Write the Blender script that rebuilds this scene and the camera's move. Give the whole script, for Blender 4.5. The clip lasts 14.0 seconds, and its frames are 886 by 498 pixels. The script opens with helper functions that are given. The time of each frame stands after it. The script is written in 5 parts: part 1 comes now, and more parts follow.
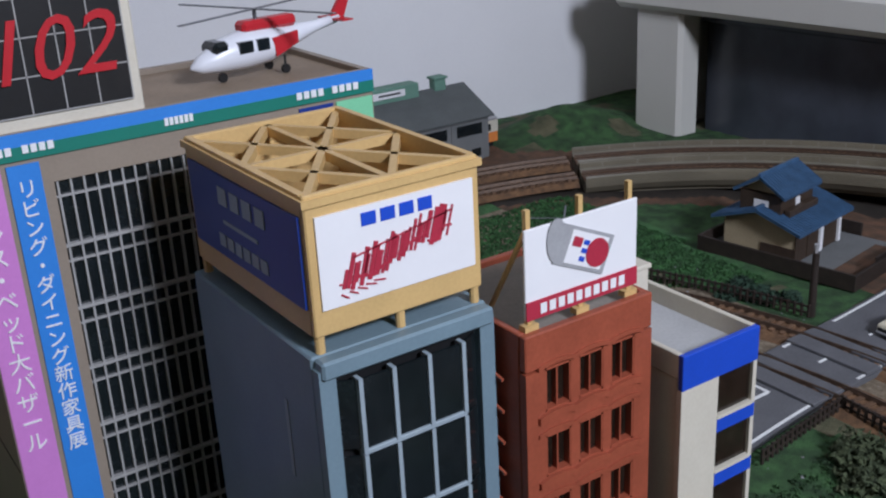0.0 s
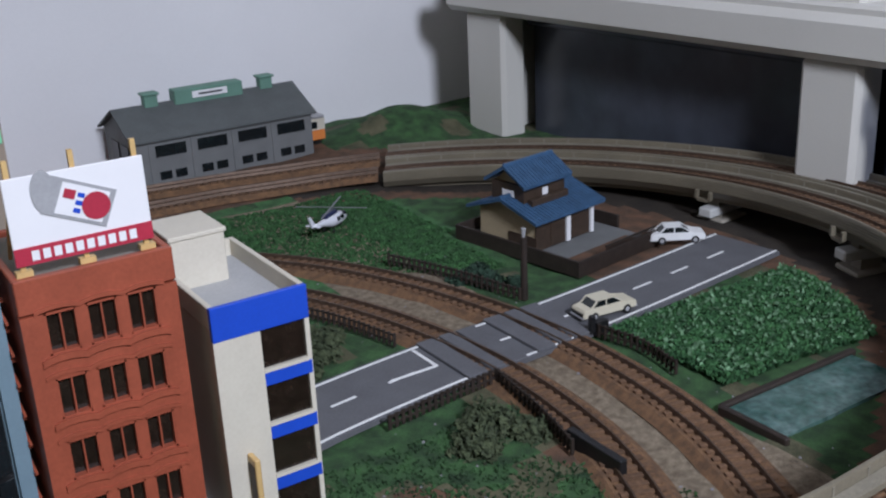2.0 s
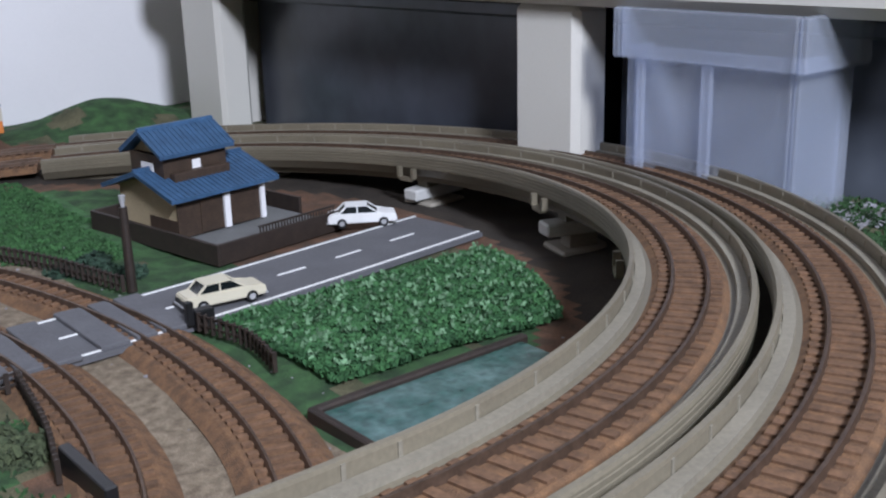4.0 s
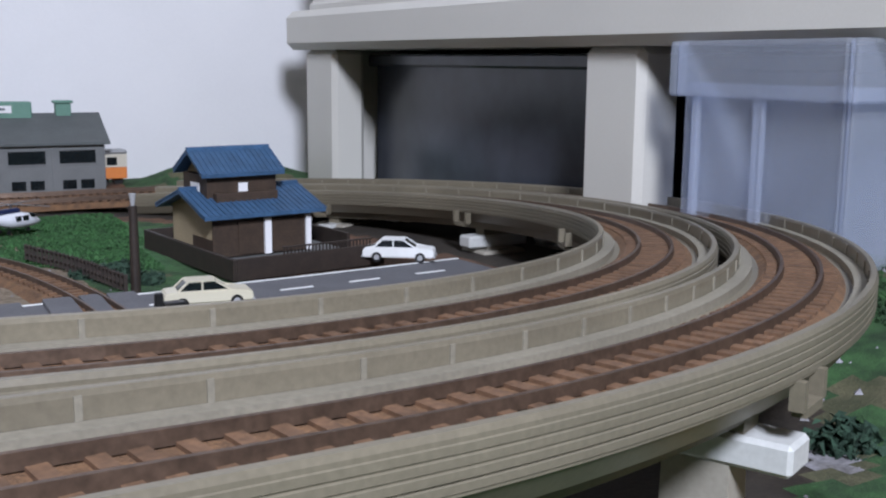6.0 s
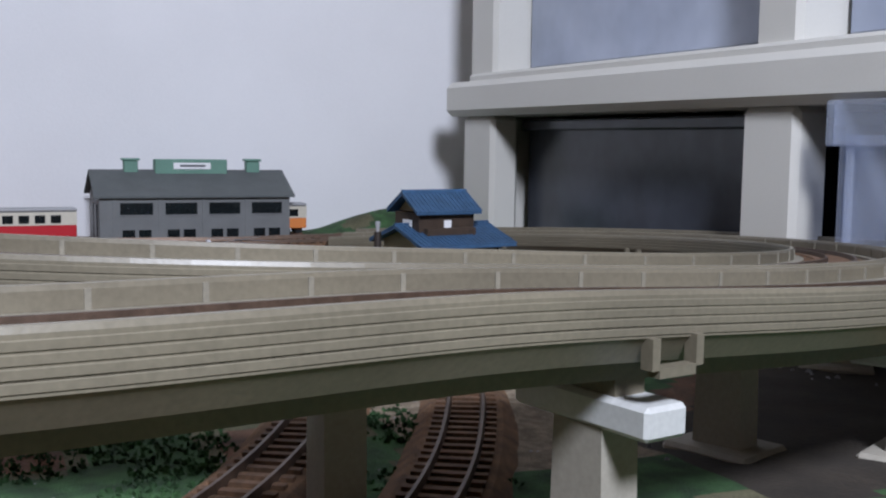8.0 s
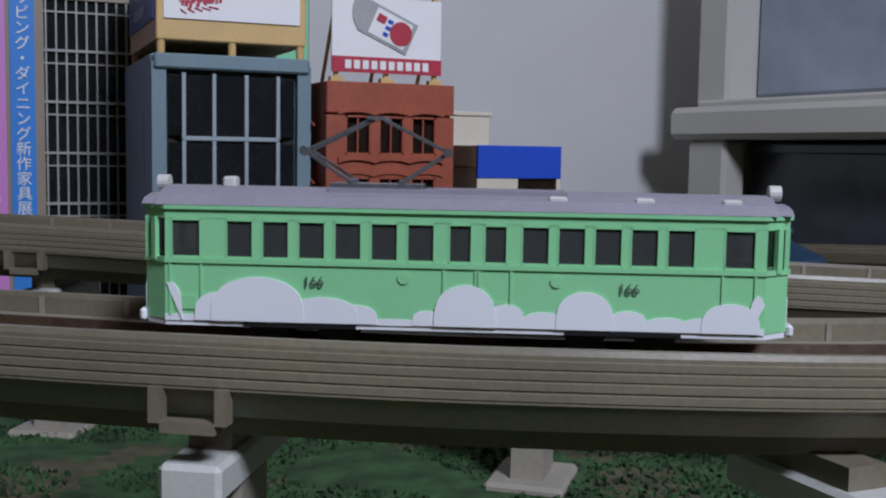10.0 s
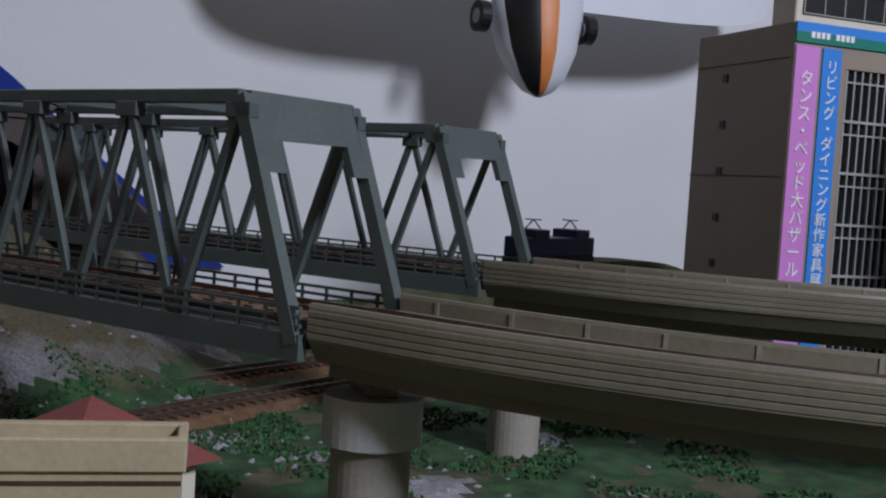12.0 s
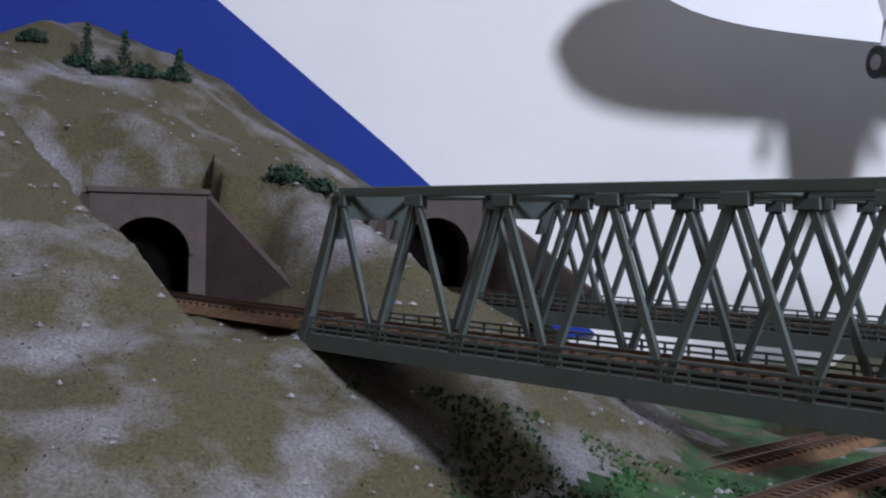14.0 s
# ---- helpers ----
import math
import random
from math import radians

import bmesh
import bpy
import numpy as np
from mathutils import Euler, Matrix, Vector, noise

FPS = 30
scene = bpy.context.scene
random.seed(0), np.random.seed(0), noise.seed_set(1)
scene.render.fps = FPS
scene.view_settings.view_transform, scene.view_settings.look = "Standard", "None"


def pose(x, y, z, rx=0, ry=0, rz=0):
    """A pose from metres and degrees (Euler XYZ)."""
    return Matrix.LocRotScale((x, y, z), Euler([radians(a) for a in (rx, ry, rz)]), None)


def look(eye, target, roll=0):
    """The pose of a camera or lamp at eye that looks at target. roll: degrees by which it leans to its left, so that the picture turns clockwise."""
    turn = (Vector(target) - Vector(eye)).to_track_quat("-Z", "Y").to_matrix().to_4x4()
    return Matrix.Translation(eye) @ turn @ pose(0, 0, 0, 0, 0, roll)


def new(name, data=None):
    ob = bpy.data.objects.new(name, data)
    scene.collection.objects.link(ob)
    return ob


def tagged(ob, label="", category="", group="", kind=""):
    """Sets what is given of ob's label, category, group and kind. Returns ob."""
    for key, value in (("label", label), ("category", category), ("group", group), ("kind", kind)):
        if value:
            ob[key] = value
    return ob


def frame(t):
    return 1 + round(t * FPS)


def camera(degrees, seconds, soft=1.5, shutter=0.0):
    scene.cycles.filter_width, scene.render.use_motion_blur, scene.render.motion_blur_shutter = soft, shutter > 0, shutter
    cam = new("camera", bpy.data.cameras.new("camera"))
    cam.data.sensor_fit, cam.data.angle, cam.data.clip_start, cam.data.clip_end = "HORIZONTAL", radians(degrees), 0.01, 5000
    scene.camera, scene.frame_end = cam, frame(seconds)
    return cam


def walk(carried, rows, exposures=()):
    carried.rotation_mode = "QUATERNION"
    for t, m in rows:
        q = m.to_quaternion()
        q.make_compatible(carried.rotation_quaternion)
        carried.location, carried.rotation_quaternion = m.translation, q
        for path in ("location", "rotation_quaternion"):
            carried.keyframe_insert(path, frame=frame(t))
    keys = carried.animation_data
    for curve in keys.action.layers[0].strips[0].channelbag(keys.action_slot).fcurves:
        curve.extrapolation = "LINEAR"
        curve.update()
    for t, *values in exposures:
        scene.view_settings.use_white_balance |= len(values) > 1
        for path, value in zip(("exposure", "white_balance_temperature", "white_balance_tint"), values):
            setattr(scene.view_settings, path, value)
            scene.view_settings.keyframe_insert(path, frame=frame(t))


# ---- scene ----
# The layout is an N-gauge model, 1:150. Lengths below are in metres of the prototype; S brings them to the model's true size.
S = 1 / 150
cam = camera(45.0, 14.0, soft=2.2, shutter=0.0)
PATH = [
    (0, (0.169, 0.007, 0.231), (1.196, 1.559, -0.5), -3.0),
    (0.5, (0.197, -0.017, 0.227), (1.169, 1.571, -0.502), -2.6),
    (1, (0.224, -0.045, 0.229), (1.16, 1.567, -0.498), -3.5),
    (1.5, (0.255, -0.068, 0.216), (1.225, 1.528, -0.497), -3.1),
    (2, (0.277, -0.094, 0.213), (1.289, 1.485, -0.482), -2.6),
    (2.5, (0.301, -0.089, 0.192), (1.406, 1.434, -0.484), -2.1),
    (3, (0.35, -0.082, 0.175), (1.527, 1.395, -0.482), -1.4),
    (3.5, (0.391, -0.072, 0.153), (1.625, 1.37, -0.479), -1.3),
    (6, (0.498, -0.102, 0.087), (1.411, 1.644, -0.257), 0.5),
    (6.5, (0.491, -0.124, 0.08), (1.399, 1.63, -0.23), 1.5),
    (7, (0.48, -0.136, 0.075), (1.314, 1.663, -0.187), 2.5),
    (7.2, (0.472, -0.14, 0.076), (1.272, 1.677, -0.165), 2.4),
    (9.3, (0.285, -0.158, 0.068), (1.11, 1.655, -0.111), -0.7),
    (9.5, (0.268, -0.152, 0.074), (1.083, 1.665, -0.113), 0.1),
    (10, (0.223, -0.143, 0.082), (0.991, 1.695, -0.102), 1.0),
    (10.3, (0.185, -0.126, 0.085), (0.881, 1.741, -0.094), 1.9),
    (10.5, (0.155, -0.122, 0.087), (0.815, 1.757, -0.096), 2.1),
    (11, (0.056, -0.092, 0.089), (0.821, 1.748, -0.063), 1.5),
    (11.3, (-0.008, -0.067, 0.088), (0.785, 1.767, -0.007), 1.3),
    (11.5, (-0.03, -0.05, 0.092), (0.738, 1.795, 0.006), 2.2),
    (12, (-0.059, -0.021, 0.084), (0.666, 1.839, -0.033), 3.5),
    (12.5, (-0.091, -0.001, 0.08), (0.53, 1.899, 0.005), 1.8),
    (13.2, (-0.129, 0.02, 0.08), (0.355, 1.96, 0.027), 1.7),
    (13.5, (-0.139, 0.025, 0.081), (0.308, 1.974, 0.035), 2.0),
    (14, (-0.169, 0.034, 0.089), (0.211, 1.997, 0.05), 1.2),
]
walk(cam, [(t, look(e, d, r)) for t, e, d, r in PATH],
     exposures=[(0, -0.72), (1.0, -0.85), (2.0, -0.6), (3.0, -0.15), (3.6, -0.05), (6.0, -0.1), (7.2, -0.1), (9.3, -1.05), (10.5, -1.25), (11.5, -0.95), (12.2, -0.9), (12.6, -0.6), (13.2, -0.3), (14.0, -0.1)])

# ---- light: one round fluorescent ceiling lamp in a closed room added for bounce ----
world = bpy.data.worlds.new("world")
scene.world = world
world.use_nodes = True
world.node_tree.nodes["Background"].inputs[0].default_value = (0.8, 0.85, 1.0, 1)
world.node_tree.nodes["Background"].inputs[1].default_value = 0.05
lamp_data = bpy.data.lights.new("ceiling_lamp", "AREA")
lamp_data.shape, lamp_data.size, lamp_data.energy = "DISK", 0.2, 21.0
lamp_data.color = (0.87, 0.94, 1.13)
lamp = new("ceiling_lamp", lamp_data)
lamp.matrix_world = look((58 * S, -100 * S, 104 * S), (40 * S, 50 * S, 5 * S))


# ---- materials ----
def mat(name, color, rough=0.6, metal=0.0, var=0.25, scale=60.0, bump=0.0, color2=None, fine=900.0, spec=0.5, rnd=0.0, trans=0.0):
    """A painted, plastic or earthy surface: base colour, a second tone by noise, fine grain and relief."""
    m = bpy.data.materials.new(name)
    m.use_nodes = True
    nt = m.node_tree
    b = nt.nodes["Principled BSDF"]
    b.inputs["Roughness"].default_value = rough
    b.inputs["Metallic"].default_value = metal
    b.inputs["Specular IOR Level"].default_value = spec
    b.inputs["Transmission Weight"].default_value = trans
    tc = nt.nodes.new("ShaderNodeTexCoord")
    n1 = nt.nodes.new("ShaderNodeTexNoise")
    n1.inputs["Scale"].default_value = scale
    n1.inputs["Detail"].default_value = 5
    n2 = nt.nodes.new("ShaderNodeTexNoise")
    n2.inputs["Scale"].default_value = fine
    n2.inputs["Detail"].default_value = 3
    nt.links.new(tc.outputs["Object"], n1.inputs["Vector"])
    nt.links.new(tc.outputs["Object"], n2.inputs["Vector"])
    ramp = nt.nodes.new("ShaderNodeValToRGB")
    c2 = color2 or tuple(c * (1 - var) for c in color)
    ramp.color_ramp.elements[0].position, ramp.color_ramp.elements[1].position = 0.35, 0.65
    ramp.color_ramp.elements[0].color = (*c2, 1)
    ramp.color_ramp.elements[1].color = (*color, 1)
    nt.links.new(n1.outputs["Fac"], ramp.inputs["Fac"])
    mix = nt.nodes.new("ShaderNodeMix")
    mix.data_type, mix.blend_type = "RGBA", "OVERLAY"
    mix.inputs["Factor"].default_value = min(1.0, var * 1.5)
    nt.links.new(ramp.outputs["Color"], mix.inputs["A"])
    nt.links.new(n2.outputs["Fac"], mix.inputs["B"])
    last = mix.outputs["Result"]
    if rnd:
        oi = nt.nodes.new("ShaderNodeObjectInfo")
        mr = nt.nodes.new("ShaderNodeMapRange")
        mr.inputs["To Min"].default_value, mr.inputs["To Max"].default_value = 1 - rnd, 1 + rnd
        nt.links.new(oi.outputs["Random"], mr.inputs["Value"])
        hs = nt.nodes.new("ShaderNodeHueSaturation")
        nt.links.new(mr.outputs["Result"], hs.inputs["Value"])
        nt.links.new(last, hs.inputs["Color"])
        last = hs.outputs["Color"]
    nt.links.new(last, b.inputs["Base Color"])
    if bump:
        bp = nt.nodes.new("ShaderNodeBump")
        bp.inputs["Strength"].default_value = bump
        bp.inputs["Distance"].default_value = 0.0006
        nt.links.new(n2.outputs["Fac"], bp.inputs["Height"])
        nt.links.new(bp.outputs["Normal"], b.inputs["Normal"])
    return m


def glass(name, color, rough=0.1, alpha=1.0):
    m = bpy.data.materials.new(name)
    m.use_nodes = True
    b = m.node_tree.nodes["Principled BSDF"]
    b.inputs["Base Color"].default_value = (*color, 1)
    b.inputs["Roughness"].default_value = rough
    b.inputs["Transmission Weight"].default_value = alpha
    b.inputs["IOR"].default_value = 1.2
    return m


WALL = mat("wall_paint", (0.80, 0.79, 0.80), 0.9, var=0.05, scale=9, bump=0.15, fine=500)
BOUNCEWALL = mat("warm_bounce_wall", (0.55, 0.44, 0.31), 0.9, var=0.12, scale=5, bump=0.15)
CONCRETE = mat("viaduct_plastic", (0.19, 0.165, 0.118), 0.4, var=0.16, scale=25, bump=0.06, color2=(0.15, 0.13, 0.094))
CONCRETE_IN = mat("viaduct_inside", (0.25, 0.225, 0.175), 0.6, var=0.2, scale=30, bump=0.1)
PIER = mat("pier_plastic", (0.33, 0.30, 0.25), 0.6, var=0.12, scale=40)
PIERCAP = mat("pier_cap_plastic", (0.55, 0.55, 0.53), 0.55, var=0.1, scale=40)
BALLAST = mat("rust_ballast", (0.20, 0.105, 0.05), 0.95, var=0.5, scale=220, bump=0.8, color2=(0.11, 0.06, 0.032), fine=2500)
GRAVEL = mat("gravel", (0.25, 0.20, 0.14), 0.95, var=0.5, scale=300, bump=0.9, color2=(0.14, 0.105, 0.07), fine=2200)
SLEEPER = mat("sleeper", (0.14, 0.075, 0.04), 0.85, var=0.4, scale=200, rnd=0.25)
RAIL = mat("rail_steel", (0.13, 0.085, 0.06), 0.45, metal=0.6, var=0.3, scale=300)
ROAD = mat("road_card", (0.115, 0.115, 0.125), 0.8, var=0.15, scale=60, bump=0.25)
WHITE = mat("white_paint", (0.78, 0.78, 0.77), 0.55, var=0.1, scale=120)
GRASS = mat("grass_flock", (0.045, 0.115, 0.036), 0.95, var=0.5, scale=110, bump=1.0, color2=(0.018, 0.045, 0.016), fine=1800)
GRASS_B = mat("grass_light", (0.055, 0.16, 0.05), 0.95, var=0.5, scale=150, bump=1.0, color2=(0.03, 0.08, 0.028), fine=1800)
OLIVE = mat("olive_scatter", (0.115, 0.105, 0.058), 0.95, var=0.5, scale=90, bump=1.0, color2=(0.055, 0.058, 0.028), fine=1500)
ROCK = mat("plaster_rock", (0.34, 0.33, 0.36), 0.85, var=0.5, scale=70, bump=1.0, color2=(0.16, 0.15, 0.15), fine=700)
HILLMIX = mat("rock_and_scatter", (0.25, 0.24, 0.27), 0.9, var=0.6, scale=27, bump=1.0, color2=(0.082, 0.070, 0.036), fine=900)
_r = [n for n in HILLMIX.node_tree.nodes if n.type == "VALTORGB"][0].color_ramp
_r.elements[0].position, _r.elements[1].position = 0.49, 0.70
EARTH = mat("brown_earth", (0.15, 0.075, 0.042), 0.95, var=0.45, scale=90, bump=0.8, color2=(0.07, 0.042, 0.026), fine=1600)
DARKBROWN = mat("near_black_brown", (0.035, 0.026, 0.018), 0.95, var=0.4, scale=60, bump=0.6)
WATER = mat("painted_water", (0.03, 0.085, 0.07), 0.12, var=0.5, scale=70, bump=0.5, color2=(0.10, 0.16, 0.15), fine=300)
BLUESHEET = mat("blue_sheet", (0.006, 0.032, 0.27), 0.85, var=0.1, scale=30)
DARKWOOD = mat("dark_brown_plastic", (0.03, 0.02, 0.015), 0.6, var=0.3, scale=200)
BLACK = mat("black_plastic", (0.012, 0.012, 0.013), 0.4, var=0.2, scale=200)
# near-black paint stands in for the unlit depth of the tunnels
TUNNELDARK = mat("painted_tunnel_dark", (0.006, 0.005, 0.005), 1.0, var=0.4, scale=120, spec=0.05)
GLASSDARK = mat("dark_glazing", (0.012, 0.016, 0.018), 0.12, var=0.3, scale=120)
BROWNGLASS = mat("brown_glazing", (0.022, 0.014, 0.010), 0.15, var=0.4, scale=150)
GREYBLUE = mat("grey_blue_plastic", (0.17, 0.245, 0.29), 0.42, var=0.08, scale=60)
GREYBLUE_L = mat("pale_mullion", (0.30, 0.36, 0.40), 0.45, var=0.08, scale=60)
BRICKRED = mat("brick_red_plastic", (0.33, 0.075, 0.038), 0.5, var=0.15, scale=90, bump=0.1)
BRICKROOF = mat("warm_grey_roof", (0.24, 0.21, 0.18), 0.7, var=0.15, scale=90)
CREAM = mat("cream_plastic", (0.62, 0.57, 0.47), 0.5, var=0.07, scale=60)
BLUE = mat("blue_paint", (0.012, 0.07, 0.52), 0.45, var=0.08, scale=80)
YELLOW = mat("sand_yellow_plastic", (0.62, 0.41, 0.17), 0.45, var=0.1, scale=70)
NAVY = mat("navy_print", (0.012, 0.04, 0.24), 0.4, var=0.05, scale=80)
PRINTRED = mat("red_print", (0.45, 0.03, 0.06), 0.45, var=0.1, scale=80)
PAPER = mat("white_print", (0.80, 0.79, 0.80), 0.45, var=0.03, scale=60)
TAUPE = mat("taupe_plastic", (0.28, 0.225, 0.175), 0.5, var=0.08, scale=60)
TAUPE_R = mat("taupe_roof", (0.27, 0.20, 0.14), 0.65, var=0.15, scale=80)
PINK = mat("pink_print", (0.60, 0.22, 0.58), 0.5, var=0.05)
SKYBLUE = mat("blue_print", (0.03, 0.22, 0.66), 0.5, var=0.05)
GREENBAND = mat("green_print", (0.01, 0.19, 0.14), 0.45, var=0.05)
MINT = mat("mint_print", (0.22, 0.62, 0.36), 0.5, var=0.05)
SHEDGREY = mat("shed_grey", (0.17, 0.175, 0.175), 0.65, var=0.12, scale=80)
SHEDROOF = mat("shed_roof", (0.10, 0.11, 0.11), 0.7, var=0.15, scale=70)
SHEDGREEN = mat("shed_green", (0.13, 0.26, 0.20), 0.6, var=0.1)
TILEBLUE = mat("blue_roof_tile", (0.045, 0.105, 0.20), 0.5, var=0.25, scale=150, rnd=0.15)
TIMBER = mat("brown_timber", (0.055, 0.034, 0.022), 0.6, var=0.3, scale=200)
PLASTER = mat("beige_plaster", (0.40, 0.32, 0.20), 0.7, var=0.12)
STEELGREEN = mat("bridge_grey_green", (0.085, 0.105, 0.10), 0.5, var=0.15, scale=80)
BROWNPORTAL = mat("tunnel_portal_brown", (0.075, 0.055, 0.05), 0.7, var=0.25, scale=90, bump=0.3)
TRAMGREEN = mat("tram_green", (0.25, 0.60, 0.31), 0.26, var=0.03, scale=60)
TRAMWHITE = mat("tram_white", (0.74, 0.75, 0.80), 0.3, var=0.03, scale=60)
TRAMROOF = mat("tram_roof_grey", (0.25, 0.235, 0.285), 0.55, var=0.08, scale=80)
STEEL = mat("steel_grey", (0.22, 0.23, 0.25), 0.35, metal=0.7, var=0.2)
SHELFW = mat("ivory_plastic", (0.62, 0.60, 0.55), 0.45, var=0.04, scale=12)
DRAWER = mat("smoky_drawer", (0.085, 0.095, 0.115), 0.22, var=0.35, scale=7, color2=(0.05, 0.055, 0.07), fine=30)
FROST = mat("frosted_bin", (0.40, 0.44, 0.54), 0.3, var=0.15, scale=12, color2=(0.33, 0.37, 0.47), fine=40)
CLEAR = mat("clear_frosted_plastic", (0.66, 0.70, 0.78), 0.28, var=0.1, scale=14, color2=(0.55, 0.60, 0.70))
_t = CLEAR.node_tree
_x, _y = _t.nodes.new("ShaderNodeBsdfTransparent"), _t.nodes.new("ShaderNodeMixShader")
_x.inputs["Color"].default_value = (0.93, 0.95, 1.0, 1)
_y.inputs["Fac"].default_value = 0.24
_t.links.new(_x.outputs[0], _y.inputs[1])
_t.links.new(_t.nodes["Principled BSDF"].outputs[0], _y.inputs[2])
_t.links.new(_y.outputs[0], _t.nodes["Material Output"].inputs["Surface"])
CRATEBLUE = mat("blue_crate", (0.01, 0.07, 0.26), 0.4, var=0.1, scale=20)
WOOD = mat("plain_wood", (0.46, 0.30, 0.14), 0.6, var=0.25, scale=40)
ORANGE = mat("orange_paint", (0.75, 0.24, 0.06), 0.45, var=0.08)
RED = mat("red_paint", (0.50, 0.02, 0.03), 0.35, var=0.06)
NAVYLOCO = mat("navy_loco", (0.012, 0.02, 0.075), 0.35, var=0.15)
SHRUB = mat("shrub_foam", (0.035, 0.075, 0.045), 0.95, var=0.5, scale=220, bump=1.0, color2=(0.016, 0.04, 0.025), fine=2500)
SHRUB_O = mat("olive_shrub", (0.085, 0.105, 0.05), 0.95, var=0.5, scale=220, bump=1.0, color2=(0.04, 0.055, 0.026), fine=2500)
CORK = mat("cork", (0.42, 0.25, 0.09), 0.9, var=0.6, scale=260, bump=1.0, color2=(0.16, 0.085, 0.03))
GREYROOF = mat("grey_tent_roof", (0.27, 0.27, 0.28), 0.7, var=0.12)
REDROOF = mat("oxide_roof", (0.20, 0.05, 0.045), 0.7, var=0.2)
CARCREAM = mat("car_cream", (0.62, 0.57, 0.44), 0.3, var=0.04)
FLOORM = mat("bounce_floor", (0.46, 0.36, 0.26), 0.6, var=0.2, scale=4)


# ---- builders ----
def part(name, bm, material, parent=None, label="", smooth=False):
    """One mesh object, from prototype metres, under a thing or a part."""
    bmesh.ops.scale(bm, vec=(S, S, S), verts=bm.verts)
    bmesh.ops.recalc_face_normals(bm, faces=bm.faces)
    me = bpy.data.meshes.new(name)
    bm.to_mesh(me)
    bm.free()
    for m in material if isinstance(material, (list, tuple)) else [material]:
        me.materials.append(m)
    if smooth:
        for p in me.polygons:
            p.use_smooth = True
    ob = new(name, me)
    ob.parent = parent
    if label:
        ob["label"] = label
    return ob


def thing(name, label, category, x=0, y=0, z=0, rz=0, group="", kind=""):
    ob = new(name)
    ob.empty_display_size = 0.01
    ob.matrix_world = pose(x * S, y * S, z * S, 0, 0, rz)
    return tagged(ob, label, category, group, kind)


def box(bm, x0, x1, y0, y1, z0, z1, bevel=0.0, m=None):
    vs = [bm.verts.new((x, y, z)) for z in (z0, z1) for y in (y0, y1) for x in (x0, x1)]
    fs = [bm.faces.new([vs[i] for i in f]) for f in ((0, 2, 3, 1), (4, 5, 7, 6), (0, 1, 5, 4), (2, 6, 7, 3), (0, 4, 6, 2), (1, 3, 7, 5))]
    if bevel:
        es = list({e for f in fs for e in f.edges})
        r = bmesh.ops.bevel(bm, geom=es, offset=bevel, segments=1, affect="EDGES")
        vs = [v for v in r["verts"]] + [v for v in vs if v.is_valid]
    if m is not None:
        bmesh.ops.transform(bm, matrix=m, verts=list({v for v in vs if v.is_valid}))
    return vs


def B(*boxes, bevel=0.0):
    bm = bmesh.new()
    for b in boxes:
        box(bm, *b, bevel=bevel)
    return bm


def bar(bm, a, b, w, h=None):
    """A square bar from a to b."""
    a, b = Vector(a), Vector(b)
    d = b - a
    q = d.to_track_quat("X", "Z").to_matrix().to_4x4()
    h = h or w
    box(bm, 0, d.length, -w / 2, w / 2, -h / 2, h / 2, m=Matrix.Translation(a) @ q)


def cyl(bm, a, b, r, r2=None, n=12):
    a, b = Vector(a), Vector(b)
    d = b - a
    m = Matrix.Translation((a + b) / 2) @ d.to_track_quat("Z", "Y").to_matrix().to_4x4()
    bmesh.ops.create_cone(bm, cap_ends=True, segments=n, radius1=r, radius2=r if r2 is None else r2, depth=d.length, matrix=m)


def prism(bm, pts, y0, y1, axis="y"):
    """A polygon of (u, z), drawn out along y (or x)."""
    f = (lambda u, z, d: (u, d, z)) if axis == "y" else (lambda u, z, d: (d, u, z))
    a = [bm.verts.new(f(u, z, y0)) for u, z in pts]
    b = [bm.verts.new(f(u, z, y1)) for u, z in pts]
    bm.faces.new(a)
    bm.faces.new(b[::-1])
    n = len(pts)
    for i in range(n):
        bm.faces.new((a[i], a[(i + 1) % n], b[(i + 1) % n], b[i]))


def spline(pts, step=1.0):
    """A smooth line through points, sampled about every step."""
    P = [Vector(p) for p in pts]
    P = [2 * P[0] - P[1]] + P + [2 * P[-1] - P[-2]]
    out = []
    for i in range(1, len(P) - 2):
        n = max(1, int((P[i + 1] - P[i]).length / step))
        for k in range(n):
            t = k / n
            out.append(0.5 * ((2 * P[i]) + (P[i + 1] - P[i - 1]) * t + (2 * P[i - 1] - 5 * P[i] + 4 * P[i + 1] - P[i + 2]) * t * t
                              + (3 * P[i] - P[i - 1] - 3 * P[i + 1] + P[i + 2]) * t ** 3))
    out.append(P[-2].copy())
    return out


def frames_of(line):
    """For each point of a line: the point, the way along it and the level side to its left."""
    out = []
    for i, p in enumerate(line):
        d = (line[min(i + 1, len(line) - 1)] - line[max(i - 1, 0)]).normalized()
        out.append((p, d, Vector((-d.y, d.x, 0)).normalized()))
    return out


def sweep(bm, line, profile, closed=True):
    """A profile of (side, up) drawn along a line."""
    rings = []
    for p, d, s in frames_of(line):
        rings.append([bm.verts.new(p + s * u + Vector((0, 0, h))) for u, h in profile])
    n = len(profile)
    for a, b in zip(rings, rings[1:]):
        for i in range(n if closed else n - 1):
            bm.faces.new((a[i], a[(i + 1) % n], b[(i + 1) % n], b[i]))
    if closed:
        bm.faces.new(rings[0])
        bm.faces.new(rings[-1][::-1])


def rect(u0, u1, h0, h1):
    return [(u0, h0), (u1, h0), (u1, h1), (u0, h1)]


